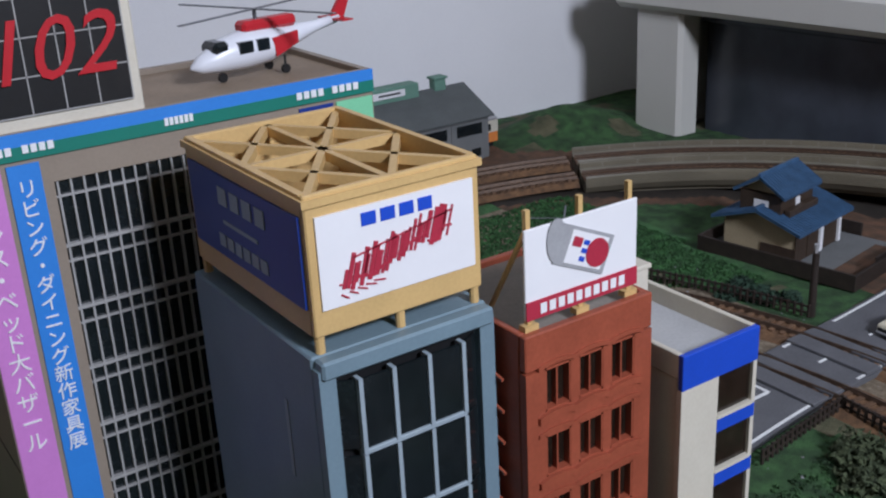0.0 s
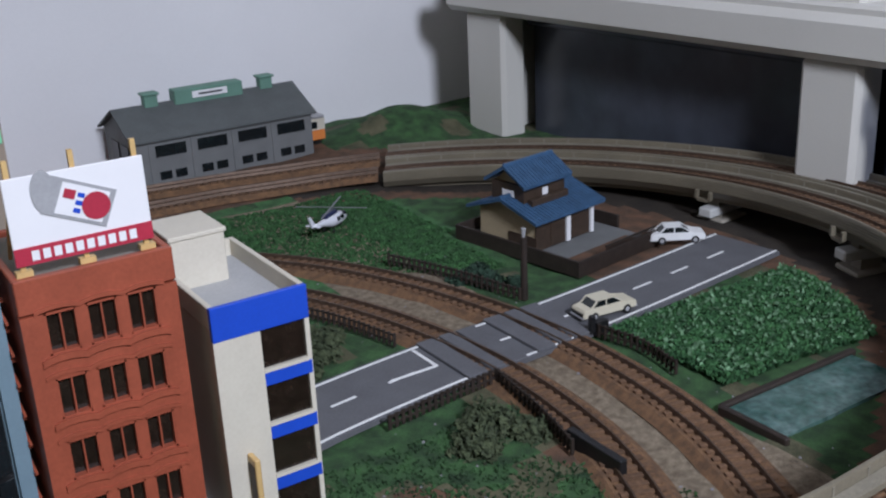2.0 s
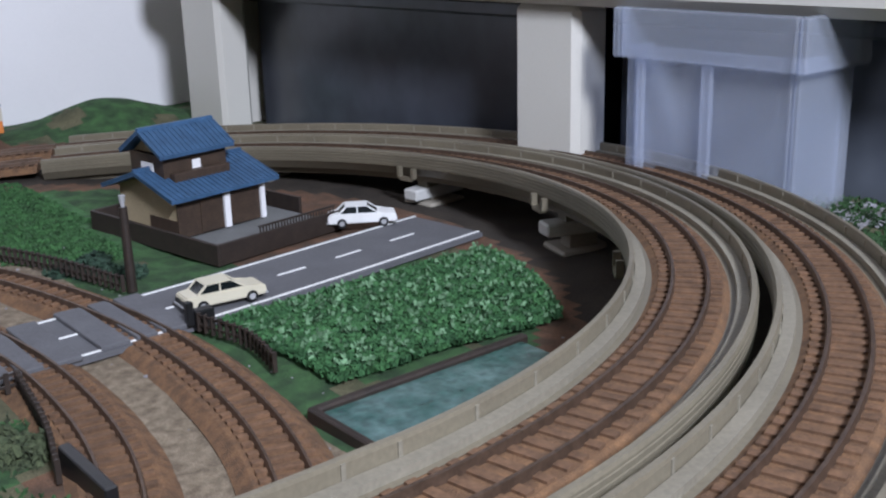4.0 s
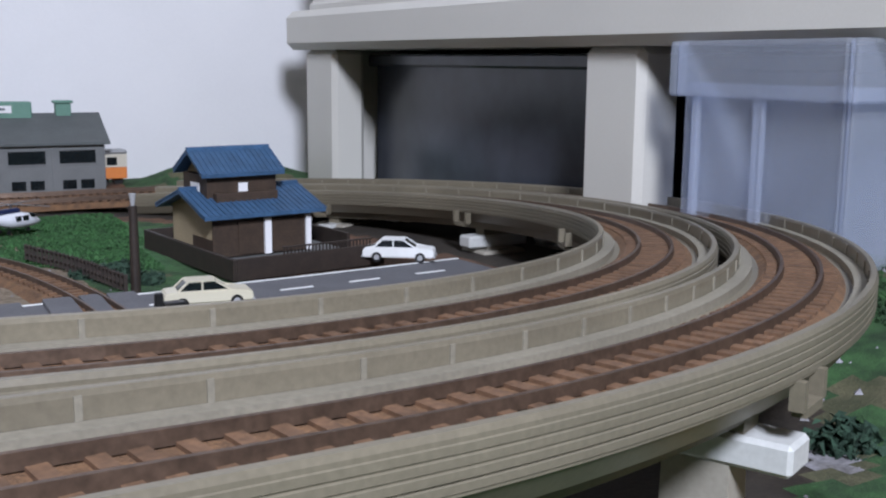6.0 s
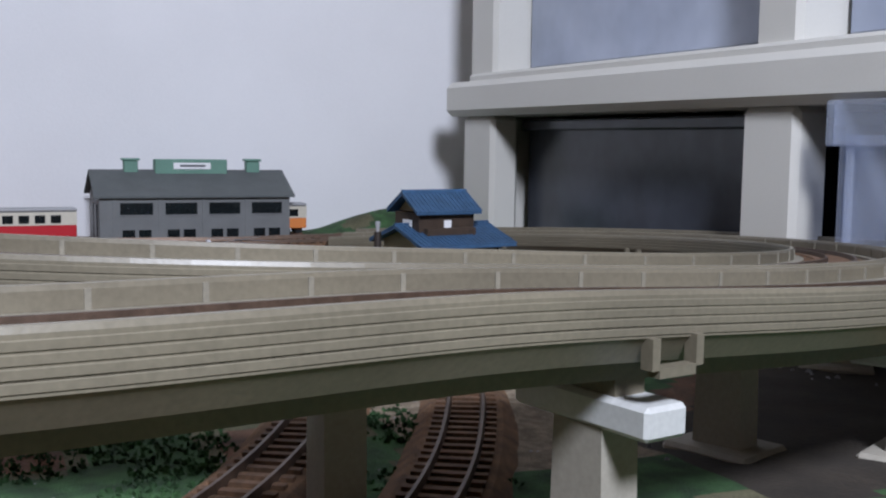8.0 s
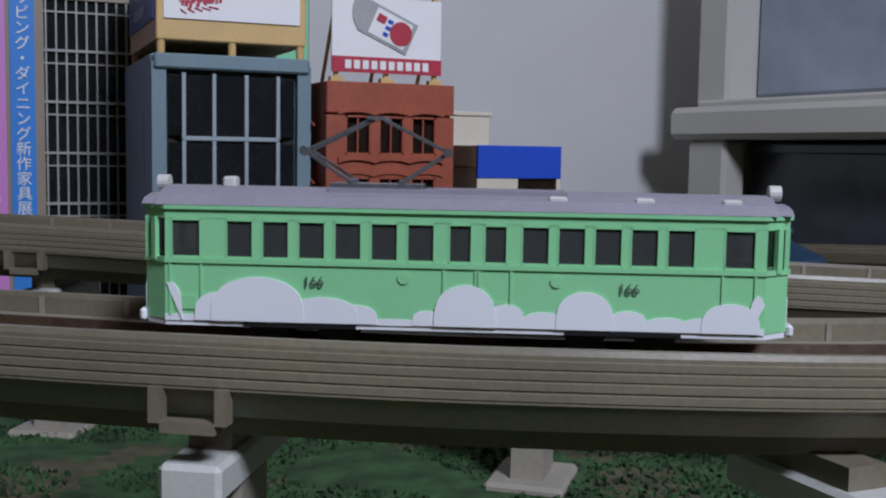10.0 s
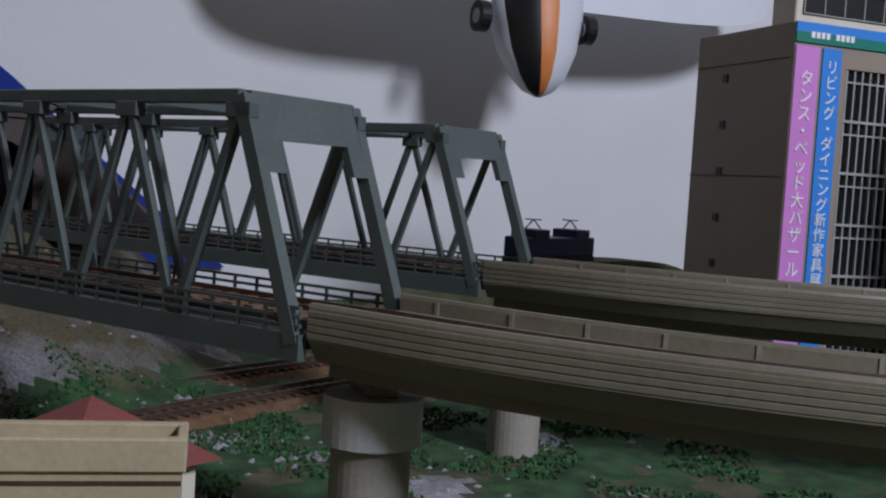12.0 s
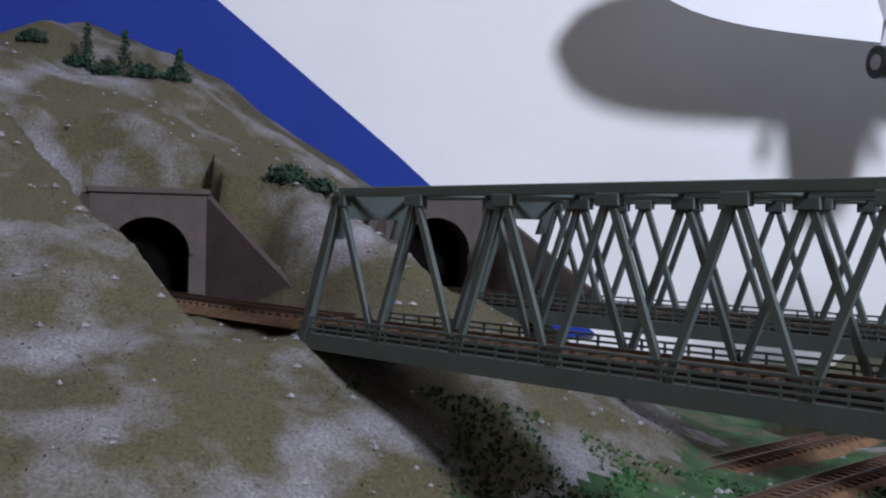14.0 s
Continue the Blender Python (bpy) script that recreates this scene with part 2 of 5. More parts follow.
def clump(bm, c, r, n, seed, flat=0.6, size=0.3):
    """A foam shrub: many small jagged leaves in an uneven ball."""
    g = random.Random(seed)
    for _ in range(n):
        v = Vector((g.gauss(0, 1), g.gauss(0, 1), abs(g.gauss(0, 1))))
        v.normalize()
        k = g.uniform(0.55, 1.05) * (0.8 + 0.35 * noise.noise(v * 2.3 + Vector((seed, 0, 0))))
        p = Vector(c) + Vector((v.x * r * k, v.y * r * k, v.z * r * flat * k))
        a = [Vector((g.uniform(-1, 1), g.uniform(-1, 1), g.uniform(-1, 1))) * size for _ in range(4)]
        q = [bm.verts.new(p + w) for w in a]
        for f in ((0, 1, 2), (0, 2, 3), (0, 3, 1), (1, 3, 2)):
            bm.faces.new([q[i] for i in f])


def letters(name, text, size, material, parent, m, label="", shear=0.0, spacing=1.0, thick=0.03):
    """Lettering as a mesh: built-in font, standing in the x-z plane before m is applied."""
    cu = bpy.data.curves.new(name, "FONT")
    cu.body, cu.size, cu.extrude, cu.shear, cu.align_x, cu.align_y = text, size * S, thick * S, shear, "CENTER", "CENTER"
    cu.space_line = spacing
    cu.resolution_u = 3
    tmp = new("tmp", cu)
    dg = bpy.context.evaluated_depsgraph_get()
    me = bpy.data.meshes.new_from_object(tmp.evaluated_get(dg))
    bpy.data.objects.remove(tmp)
    me.materials.clear()
    me.materials.append(material)
    ob = new(name, me)
    ob.parent = parent
    ob.matrix_local = m
    if label:
        ob["label"] = label
    return ob


def front(x, y, z):
    """Upright on a face that looks towards -y."""
    return pose(x * S, y * S, z * S, 90, 0, 0)


def left(x, y, z):
    """Upright on a face that looks towards -x."""
    return pose(x * S, y * S, z * S, 90, 0, -90)


# ---- the room ----
WY = 107.0


def structure(name, bm, material, label, parent=None, smooth=False):
    return tagged(part(name, bm, material, parent, smooth=smooth), label, "", kind="structure")


structure("wall_north", B((-180, 230, WY, WY + 20, -110, 175)), WALL, "off-white painted room wall behind the layout")
# unseen side walls, rear wall, ceiling and floor, added to bounce warm fill light
structure("bounce_wall_east", B((230, 250, -210, WY + 20, -110, 175)), BOUNCEWALL, "unseen warm beige side wall added to warm the bounce light")
structure("bounce_wall_west", B((-200, -180, -210, WY + 20, -110, 175)), BOUNCEWALL, "unseen warm beige side wall added to warm the bounce light")
structure("bounce_wall_south", B((-200, 250, -230, -210, -110, 175)), BOUNCEWALL, "unseen warm beige rear wall added to warm the bounce light")
structure("ceiling", B((-200, 250, -230, WY + 20, 175, 185)), WALL, "unseen plain white ceiling added for bounce light")
structure("floor", B((-200, 250, -230, WY + 20, -120, -110)), FLOORM, "unseen brown floor below the table added for bounce light")


# ---- ground of the layout ----
def sm(a, b, x):
    t = max(0.0, min(1.0, (x - a) / (b - a)))
    return t * t * (3 - 2 * t)


def hill_s(x, y):
    return (x + 12) * -0.47 + (y - 44) * 0.88


def ground_z(x, y):
    s = hill_s(x, y)
    n = noise.noise(Vector((x * 0.13, y * 0.13, 0))) + 0.5 * noise.noise(Vector((x * 0.4, y * 0.4, 3)))
    ridge = 30 + 4 * noise.noise(Vector((x * 0.05, y * 0.05, 7)))
    h = 0.47 * max(0, s - 2) * sm(2, 12, s)
    h = min(h, ridge)
    h *= 1 - sm(-14, 26, x) * sm(40, 60, y) * 0.9
    h *= 1 - sm(-12, 12, x)
    h *= 1 - 0.32 * sm(-34, -6, x) * sm(76, 96, y)
    # track bed into the near tunnel
    for cx, cy, top, px, py, lean in ((-20.0, 60.7, 7.7, -31.2, 80.6, 0.158), (-7.9, 75.8, 8.1, -11.2, 81.4, 0.268)):
        if cy - 6 < y <= py + 0.3:
            dx = x - (cx - (y - cy) * 0.6)
            k = 1 - (sm(5.0, 11.5, dx) if dx > 0 else sm(5.2, 8.4, -dx))
        elif py < y < py + 4.6:
            k = 1 - sm(4.0, 4.7, abs(x - (px - (y - py) * lean)))
        else:
            continue
        h = h * (1 - k) + min(h, top) * k
    h += n * (0.25 + 0.9 * sm(2, 10, h))
    # bank outside the curve, and the low mound by the shelf
    h += 3.0 * sm(100, 124, x) * (1 - sm(22, 40, y)) + 0.6 * sm(97, 110, x) * (1 - sm(0, 22, y)) * n
    h += 3.2 * math.exp(-((x - 107) / 8) ** 2 - ((y - 97) / 5) ** 2)
    flat = sm(58, 62, x) * (1 - sm(104, 108, x)) * sm(30, 34, y) * (1 - sm(46, 50, y))
    return h * (1 - flat) - 0.12


def ground_mesh():
    x0, x1, y0, y1, st = -75.0, 138.0, -34.0, WY, 0.75
    nx, ny = int((x1 - x0) / st) + 1, int((y1 - y0) / st) + 1
    vs = [(x, y, ground_z(x, y)) for j in range(ny) for i in range(nx) for x, y in ((x0 + i * st, min(y0 + j * st, y1)),)]
    fs = [(j * nx + i, j * nx + i + 1, (j + 1) * nx + i + 1, (j + 1) * nx + i) for j in range(ny - 1) for i in range(nx - 1)]
    me = bpy.data.meshes.new("ground")
    me.from_pydata([(x * S, y * S, z * S) for x, y, z in vs], [], fs)
    for m in (GRASS, OLIVE, ROCK, EARTH, DARKBROWN, GRASS_B, GRAVEL, HILLMIX):
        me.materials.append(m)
    ring = lambda x, y: math.hypot(x - 73, y - 46)
    for p in me.polygons:
        x, y, z = vs[p.vertices[0]]
        n = noise.noise(Vector((x * 0.22, y * 0.22, 11)))
        k = 0
        if z > 1.2 and x < 20:
            k = 7
        elif x < 25:
            k = 0 if n > -0.1 else (1 if n > -0.35 else 2)
        elif y > 82 and x > 45:
            k = 3 if ring(x, y) < 52 or x < 96 else (0 if n > -0.2 else 1)
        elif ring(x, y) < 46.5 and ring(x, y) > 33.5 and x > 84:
            # near-black brown below the curved viaducts, brown earth inside them
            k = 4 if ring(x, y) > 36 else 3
        elif 76 < x < 84.5 and 8 < y < 80:
            k = 6
        elif x > 90 and y > 44 and y < 62:
            k = 3 if x > 93 else 0
        elif y < 32 and 50 < x < 77:
            k = 0 if n > -0.05 else (1 if n > -0.3 else 3)
        elif x > 95 and y < 30:
            k = 0 if n > -0.15 else (2 if n < -0.4 else 1)
        elif y > 50 and x > 60 and x < 92:
            k = 5 if n > -0.25 else 0
        else:
            k = 0 if n > -0.3 else 1
        p.material_index = k
        p.use_smooth = True
    return tagged(new("ground", me), "scenery ground with green flock, olive hill, rock and brown earth", kind="structure")


ground_mesh()
structure("baseboard", B((-75, 138, -34, WY - 0.2, -8, -2.2)), WOOD, "wooden baseboard under the scenery")
structure("table", B((-78, 229, -36, WY - 0.2, -16, -8.1)), WOOD, "wooden table that carries the layout and the shelf")


def flat_strip(name, pts, w, z, material, label, kind="structure"):
    bm = bmesh.new()
    line = spline([(x, y, z) for x, y in pts], 1.0)
    sweep(bm, line, rect(-w / 2, w / 2, -0.3, 0))
    return tagged(part(name, bm, material), label, kind=kind)


# road and its white lines
RC = [(52, 36.2), (60, 37.6), (66, 38.8), (75, 39.8), (85, 40.3), (95, 41.2), (108, 42.7)]
road = flat_strip("road", RC, 6.6, 0.32, ROAD, "dark grey printed model road with white lines")
ROADLINE = spline([(x, y, 0.36) for x, y in RC], 0.5)
for sgn in (-1, 1):
    bm = bmesh.new()
    sweep(bm, ROADLINE, rect(sgn * 2.95 - 0.1, sgn * 2.95 + 0.1, -0.03, 0.01))
    part("edge_line", bm, WHITE, road)
i = 3
while i < len(ROADLINE) - 5:
    bm = bmesh.new()
    sweep(bm, ROADLINE[i:i + 5], rect(-0.1, 0.1, -0.03, 0.01))
    part("centre_dash", bm, WHITE, road)
    i += 9
part("stop_line", B((74.9, 75.15, 39.5, 42.5, 0.33, 0.372), (71.6, 74.9, 39.45, 39.7, 0.33, 0.372)), WHITE, road)


# ---- ground tracks ----
def sleeper_boxes(bm, line, every, z0, z1):
    """Sleepers laid evenly across a line."""
    acc, last = 0.0, None
    for a, b in zip(line, line[1:]):
        for k in range(8):
            p = a.lerp(b, k / 8)
            acc += (p - last).length if last else 0.0
            last = p
            if acc >= every:
                acc -= every
                d = (b - a).normalized()
                m = Matrix.Translation(p) @ Matrix(((d.x, -d.y, 0, 0), (d.y, d.x, 0, 0), (0, 0, 1, 0), (0, 0, 0, 1)))
                box(bm, -0.17, 0.17, -1.25, 1.25, z0, z1, m=m)


def track(name, line, label, every=0.8, bed=True, bedmat=None, z0=0.0):
    t = thing(name, label, "railway track", kind="structure")
    if bed:
        bm = bmesh.new()
        sweep(bm, line, [(-2.1, z0 - 0.3), (2.1, z0 - 0.3), (1.5, z0 + 0.12), (-1.5, z0 + 0.12)])
        part("ballast_bed", bm, bedmat or BALLAST, t)
    for sgn in (-1, 1):
        bm = bmesh.new()
        sweep(bm, line, [(sgn * 0.70 - 0.13, z0 + 0.22), (sgn * 0.70 + 0.13, z0 + 0.22), (sgn * 0.70 + 0.06, z0 + 0.5), (sgn * 0.70 - 0.06, z0 + 0.5)])
        part("rail", bm, RAIL, t)
    bm = bmesh.new()
    sleeper_boxes(bm, line, every, z0 + 0.1, z0 + 0.27)
    tagged(part("sleepers", bm, SLEEPER, t), kind="stuff")
    return t


UP = [(52, -14), (64, -6), (73, 4), (79, 14), (83, 24), (84.3, 35), (83.4, 45), (80.6, 55), (75.6, 64), (66, 74), (50, 81), (32, 79), (12, 67.5), (-3, 58), (-14, 49), (-24, 36), (-30, 18)]
LINE_UP = spline([(x, y, 0.15) for x, y in UP], 0.6)
LINE_LOW = [p + s * 6.0 for p, d, s in frames_of(LINE_UP)]
track("track", LINE_UP, "rusty ground-level model track on brown ballast")
track("track", LINE_LOW, "rusty ground-level model track on brown ballast")
# crossing boards between the rails where the road passes
for (cx, cy) in ((83.9, 40.2), (78.0, 39.8)):
    structure("crossing_board", B((cx - 0.55, cx + 0.55, cy - 3.2, cy + 3.2, 0.3, 0.58), (cx - 2.4, cx - 0.9, cy - 3.2, cy + 3.2, 0.3, 0.56), (cx + 0.9, cx + 2.4, cy - 3.2, cy + 3.2, 0.3, 0.56), bevel=0.04), ROAD,
              "grey level-crossing board between the rails")

# ---- viaducts ----
CC, RI, RO = (73.0, 46.0), 39.9, 45.6


def ramp(a):
    """Height of the rail bed on the curve, by the angle round its centre in degrees."""
    return max(0.25, min(1.0 + (55 - a) * 0.0415, 7.0))


def arc(r, a0, a1, step=1.6):
    n = int(abs(a1 - a0) / step)
    return [(CC[0] + r * math.cos(radians(a)), CC[1] + r * math.sin(radians(a)), ramp(a)) for a in (a0 + (a1 - a0) * k / n for k in range(n + 1))]


OUT_FAR = spline([(40, 92.5, 0.25), (55, 93, 0.25), (68, 92.6, 0.25)] + arc(RO, 84, 58, 4), 1.0)
IN_FAR = spline([(40, 86.8, 0.25), (55, 87.3, 0.25), (68, 86.5, 0.25)] + arc(RI, 84, 58, 4), 1.0)
track("track", OUT_FAR, "rusty track past the engine shed on brown ballast")
track("track", IN_FAR, "rusty track past the engine shed on brown ballast")
OUT = arc(RO, 57, -80) + [(72, -0.7, 7.1), (62, -3.1, 7.35), (53, -3.6, 7.5), (44.5, -0.8, 7.6), (37.3, 3.4, 7.6), (31.2, 7.6, 7.6), (25.5, 11.0, 7.6), (17, 15.6, 7.7), (9.5, 20.0, 7.9), (4.5, 24.2, 8.05), (0.9, 28.7, 8.15)]
INN = arc(RI, 57, -82) + [(70, 6.1, 7.1), (62, 8.2, 7.4), (53, 13.2, 7.7), (45, 20.5, 7.9), (38, 26.0, 8.1), (30, 30.6, 8.3), (22.5, 34.6, 8.4), (17, 38.6, 8.5), (13.0, 43.8, 8.5)]
D_BR = Vector((-0.546, 0.838, 0))


def viaduct(line, label, marks, joints=()):
    line = spline(line, 1.2)
    v = thing("viaduct", label, "viaduct")
    w = 2.55
    bm = bmesh.new()
    sweep(bm, line, [(-w, -0.25), (-w + 0.5, -0.95), (-1.4, -1.0), (-1.4, -1.5), (1.4, -1.5), (1.4, -1.0), (w - 0.5, -0.95), (w, -0.25), (w, 0.0), (-w, 0.0)])
    part("deck", bm, CONCRETE, v)
    bm = bmesh.new()
    sweep(bm, line, [(-1.55, 0.0), (1.55, 0.0), (1.3, 0.16), (-1.3, 0.16)])
    part("ballast_bed", bm, BALLAST, v, "rust-brown ballast")
    for sgn in (-1, 1):
        bm = bmesh.new()
        o = sgn * w
        sweep(bm, line, [(o, -0.3), (o, 0.70), (o - sgn * 0.05, 0.82), (o - sgn * 0.24, 0.82), (o - sgn * 0.27, 0.70), (o - sgn * 0.27, -0.02)])
        part("parapet", bm, CONCRETE, v)
        for h in (-0.24, -0.02, 0.20, 0.42):
            bm = bmesh.new()
            sweep(bm, line, [(o, h), (o + sgn * 0.028, h + 0.02), (o + sgn * 0.028, h + 0.17), (o, h + 0.19)])
            part("cladding_course", bm, CONCRETE, v)
        bm = bmesh.new()
        sweep(bm, line, rect(o - sgn * 0.3, o - sgn * 0.75, 0.0, 0.28))
        part("cable_trough", bm, CONCRETE_IN, v)
        bm = bmesh.new()
        sweep(bm, line, [(sgn * 0.70 - 0.11, 0.2), (sgn * 0.70 + 0.11, 0.2), (sgn * 0.70 + 0.06, 0.48), (sgn * 0.70 - 0.06, 0.48)])
        part("rail", bm, RAIL, v)
    bs, bj = bmesh.new(), bmesh.new()
    accj, acp = 0.0, 0.0
    fr = frames_of(line)
    sleeper_boxes(bs, line, 0.8, 0.1, 0.26)
    piers = []
    near = {min(range(len(fr) - 1), key=lambda k: (fr[k][0].x - x) ** 2 + (fr[k][0].y - y) ** 2) for x, y in joints}
    for k, ((p, d, s), (q, _, _)) in enumerate(zip(fr, fr[1:])):
        L = (q - p).length
        accj, acp = accj + L, acp + L
        m = Matrix.Translation(p) @ Matrix(((d.x, s.x, 0, 0), (d.y, s.y, 0, 0), (0, 0, 1, 0), (0, 0, 0, 1)))
        if accj >= 2.3:
            accj = 0
            for sgn in (-1, 1):
                o = sgn * (w - 0.31)
                box(bj, -0.07, 0.07, min(o, o + 0.1 * sgn), max(o, o + 0.1 * sgn), 0.28, 0.72, m=m)
        if (marks and acp >= marks[0]) or k in near:
            if k not in near:
                marks = marks[1:]
            piers.append((p.copy(), math.degrees(math.atan2(d.y, d.x)), m))
    tagged(part("sleepers", bs, SLEEPER, v), kind="stuff")
    tagged(part("parapet_ribs", bj, CONCRETE_IN, v), kind="stuff")
    for p, a, m in piers:
        for sgn in (-1, 1):
            bm = bmesh.new()
            y0, y1 = sorted((sgn * (w + 0.02), sgn * (w + 0.2)))
            for bx in ((-0.85, -0.6, -0.75, 0.0), (0.6, 0.85, -0.75, 0.0), (-0.6, 0.6, -0.95, -0.7)):
                box(bm, bx[0], bx[1], y0 - 0.2, y1, bx[2] - 0.25, bx[3] - 0.25, m=m)
            part("joint_bracket", bm, CONCRETE, v)
    return v, piers


def pier(p, a, round_=False):
    gz = ground_z(p.x, p.y)
    top = p.z - 1.55
    if top - gz < 0.6:
        return
    t = thing("viaduct_pier", "light grey concrete-coloured plastic pier under the viaduct", "pier", p.x, p.y, gz - 0.1, a, group="viaduct piers")
    h = top - gz + 0.1
    bm = B((-0.7, 0.7, -2.5, 2.5, h - 1.25, h - 0.4), bevel=0.12)
    part("cap", bm, PIERCAP, t)
    part("bearing", B((-0.5, 0.5, -1.2, 1.2, h - 0.4, h + 0.1)), CONCRETE, t)
    bm = bmesh.new()
    if round_:
        cyl(bm, (0, 0, 0), (0, 0, h - 1.25), 1.3, n=28)
    else:
        prism(bm, [(-1.0, 0), (1.0, 0), (0.9, h - 1.25), (-0.9, h - 1.25)], -0.62, 0.62, "x")
    part("shaft", bm, PIER, t, smooth=False)
    part("foot", B((-1.5, 1.5, -1.8, 1.8, -0.1, 0.35), bevel=0.15), PIER, t)


v1, p1 = viaduct(OUT, "grey-brown plastic viaduct with ribbed parapets and single track", [24.7, 42.4, 60.1], [(93.6, 4.8), (76.8, -1.5), (55.6, -3.6), (38.3, 2.8), (18.5, 14.9)])
v2, p2 = viaduct(INN, "grey-brown plastic viaduct running inside the outer one", [20.0, 37.0, 54.0, 71.0, 88.0, 105.0, 126.0, 147.0])
for p, a, m in p1[:5] + p2:
    pier(p, a)

pier(Vector((49.6, -4.1, 7.55)), 0)
pier(Vector((38.3, 2.8, 7.6)), -31)
pier(Vector((18.5, 14.9, 7.7)), -29)

# ---- truss bridges ----
def truss_bridge(x, y, z, label):
    """A through truss, 38.2 m long, drawn along local +x from its near end."""
    a = math.degrees(math.atan2(D_BR.y, D_BR.x))
    t = thing("truss_bridge", label, "bridge", x, y, z, a, group="truss bridges")
    L, W, H, n = 38.2, 2.35, 6.9, 6
    bm = B((0, L, -W, W, -0.75, -0.35), (0, L, -1.6, 1.6, -0.35, -0.02))
    part("deck", bm, DARKBROWN, t)
    for s in (-1, 1):
        y0, y1 = sorted((s * W, s * (W + 0.35)))
        part("bottom_girder", B((0, L, y0, y1, -1.1, -0.3)), STEELGREEN, t)
        bm = bmesh.new()
        for k in range(3):
            bar(bm, (0, s * (W + 0.3), -0.05 + 0.27 * k), (L, s * (W + 0.3), -0.05 + 0.27 * k), 0.1)
        for k in range(33):
            bar(bm, (0.3 + k * L / 33, s * (W + 0.3), -0.4), (0.3 + k * L / 33, s * (W + 0.3), 0.5), 0.09)
        part("walkway_railing", bm, STEELGREEN, t)
        x0 = 3.0
        part("top_chord", B((x0, L - x0, y0, y1, H - 0.45, H), bevel=0.04), STEELGREEN, t)
        tops = [x0 + (L - 2 * x0) * k / n for k in range(n + 1)]
        bots = [0.3] + [(tops[k] + tops[k + 1]) / 2 for k in range(n)] + [L - 0.3]
        yc = (y0 + y1) / 2
        for k in range(n + 1):
            for xb in (bots[k], bots[k + 1]):
                bm = bmesh.new()
                bar(bm, (tops[k], yc, H - 0.4), (xb, yc, -0.5), 0.24, 0.3)
                part("diagonal", bm, STEELGREEN, t)
            part("gusset", B((tops[k] - 0.55, tops[k] + 0.55, y0 - 0.03, y1 + 0.03, H - 0.9, H - 0.4), bevel=0.03), STEELGREEN, t)
    for k in range(n):
        xa, xb = 3.0 + (L - 6) * k / n, 3.0 + (L - 6) * (k + 1) / n
        for e in (-1, 1):
            bm = bmesh.new()
            bar(bm, (xa, e * W, H - 0.2), (xb, -e * W, H - 0.2), 0.2)
            part("top_brace", bm, STEELGREEN, t)
    for k in range(1, n):
        xa = 3.0 + (L - 6) * k / n
        bm = bmesh.new()
        bar(bm, (xa, -W, H - 0.25), (xa, W, H - 0.25), 0.28)
        part("top_strut", bm, STEELGREEN, t)
    for e, x0, x1 in ((0, 3.0, 0.3), (1, L - 3.0, L - 0.3)):
        # portal frame across the sloping end posts
        g = (x1 - x0) / (H + 0.1)
        for bz in ((-W, W, H - 1.5, H - 0.02), (-W, -W + 0.75, H - 2.5, H - 1.5), (W - 0.75, W, H - 2.5, H - 1.5)):
            bm = bmesh.new()
            vs = box(bm, -0.16, 0.16, *bz)
            for v in vs:
                v.co.x += x0 + g * (H - v.co.z)
            part("portal_plate", bm, STEELGREEN, t)
        for s in (-1, 1):
            bm = bmesh.new()
            bar(bm, (x0, s * (W + 0.17), H - 0.2), (x1, s * (W + 0.17), -0.6), 0.42, 0.5)
            part("end_post", bm, STEELGREEN, t)
    for s in (-1, 1):
        bm = bmesh.new()
        box(bm, 0, L, s * 0.7 - 0.07, s * 0.7 + 0.07, 0.0, 0.3)
        part("rail", bm, RAIL, t)
    bm = bmesh.new()
    for k in range(40):
        box(bm, 0.3 + k * L / 40, 0.75 + k * L / 40, -1.5, 1.5, -0.02, 0.14)
    tagged(part("sleepers", bm, SLEEPER, t), kind="stuff")


truss_bridge(0.9, 28.7, 8.3, "grey-green steel-look truss bridge carrying the near line")
truss_bridge(13.0, 43.8, 8.65, "grey-green steel-look truss bridge carrying the far line")


def round_pier(x, y, top):
    t = thing("round_pier", "round light grey two-step bridge pier", "pier", x, y, -0.2, 0, group="bridge piers")
    bm = bmesh.new()
    cyl(bm, (0, 0, 0), (0, 0, top - 1.5), 1.25, n=32)
    part("shaft", bm, PIER, t, smooth=False)
    bm = bmesh.new()
    cyl(bm, (0, 0, top - 1.5), (0, 0, top), 1.55, n=32)
    part("head", bm, PIERCAP, t)
    part("bearing", B((-0.5, 0.5, -0.9, 0.9, top, top + 0.8), bevel=0.05), CONCRETE, t)


round_pier(1.3, 28.0, 6.3)
round_pier(13.4, 43.1, 6.7)

# line beyond the bridges into the tunnels
track("track", spline([(-19.8, 60.5, 8.3), (-22.7, 65, 8.3), (-26.6, 71.6, 8.3), (-31.8, 81, 8.3)], 0.6), "rusty track between bridge and tunnel on brown ballast")
track("track", spline([(-7.8, 75.7, 8.65), (-10.0, 79, 8.65), (-14, 85.5, 8.65)], 0.6), "rusty track between far bridge and tunnel")


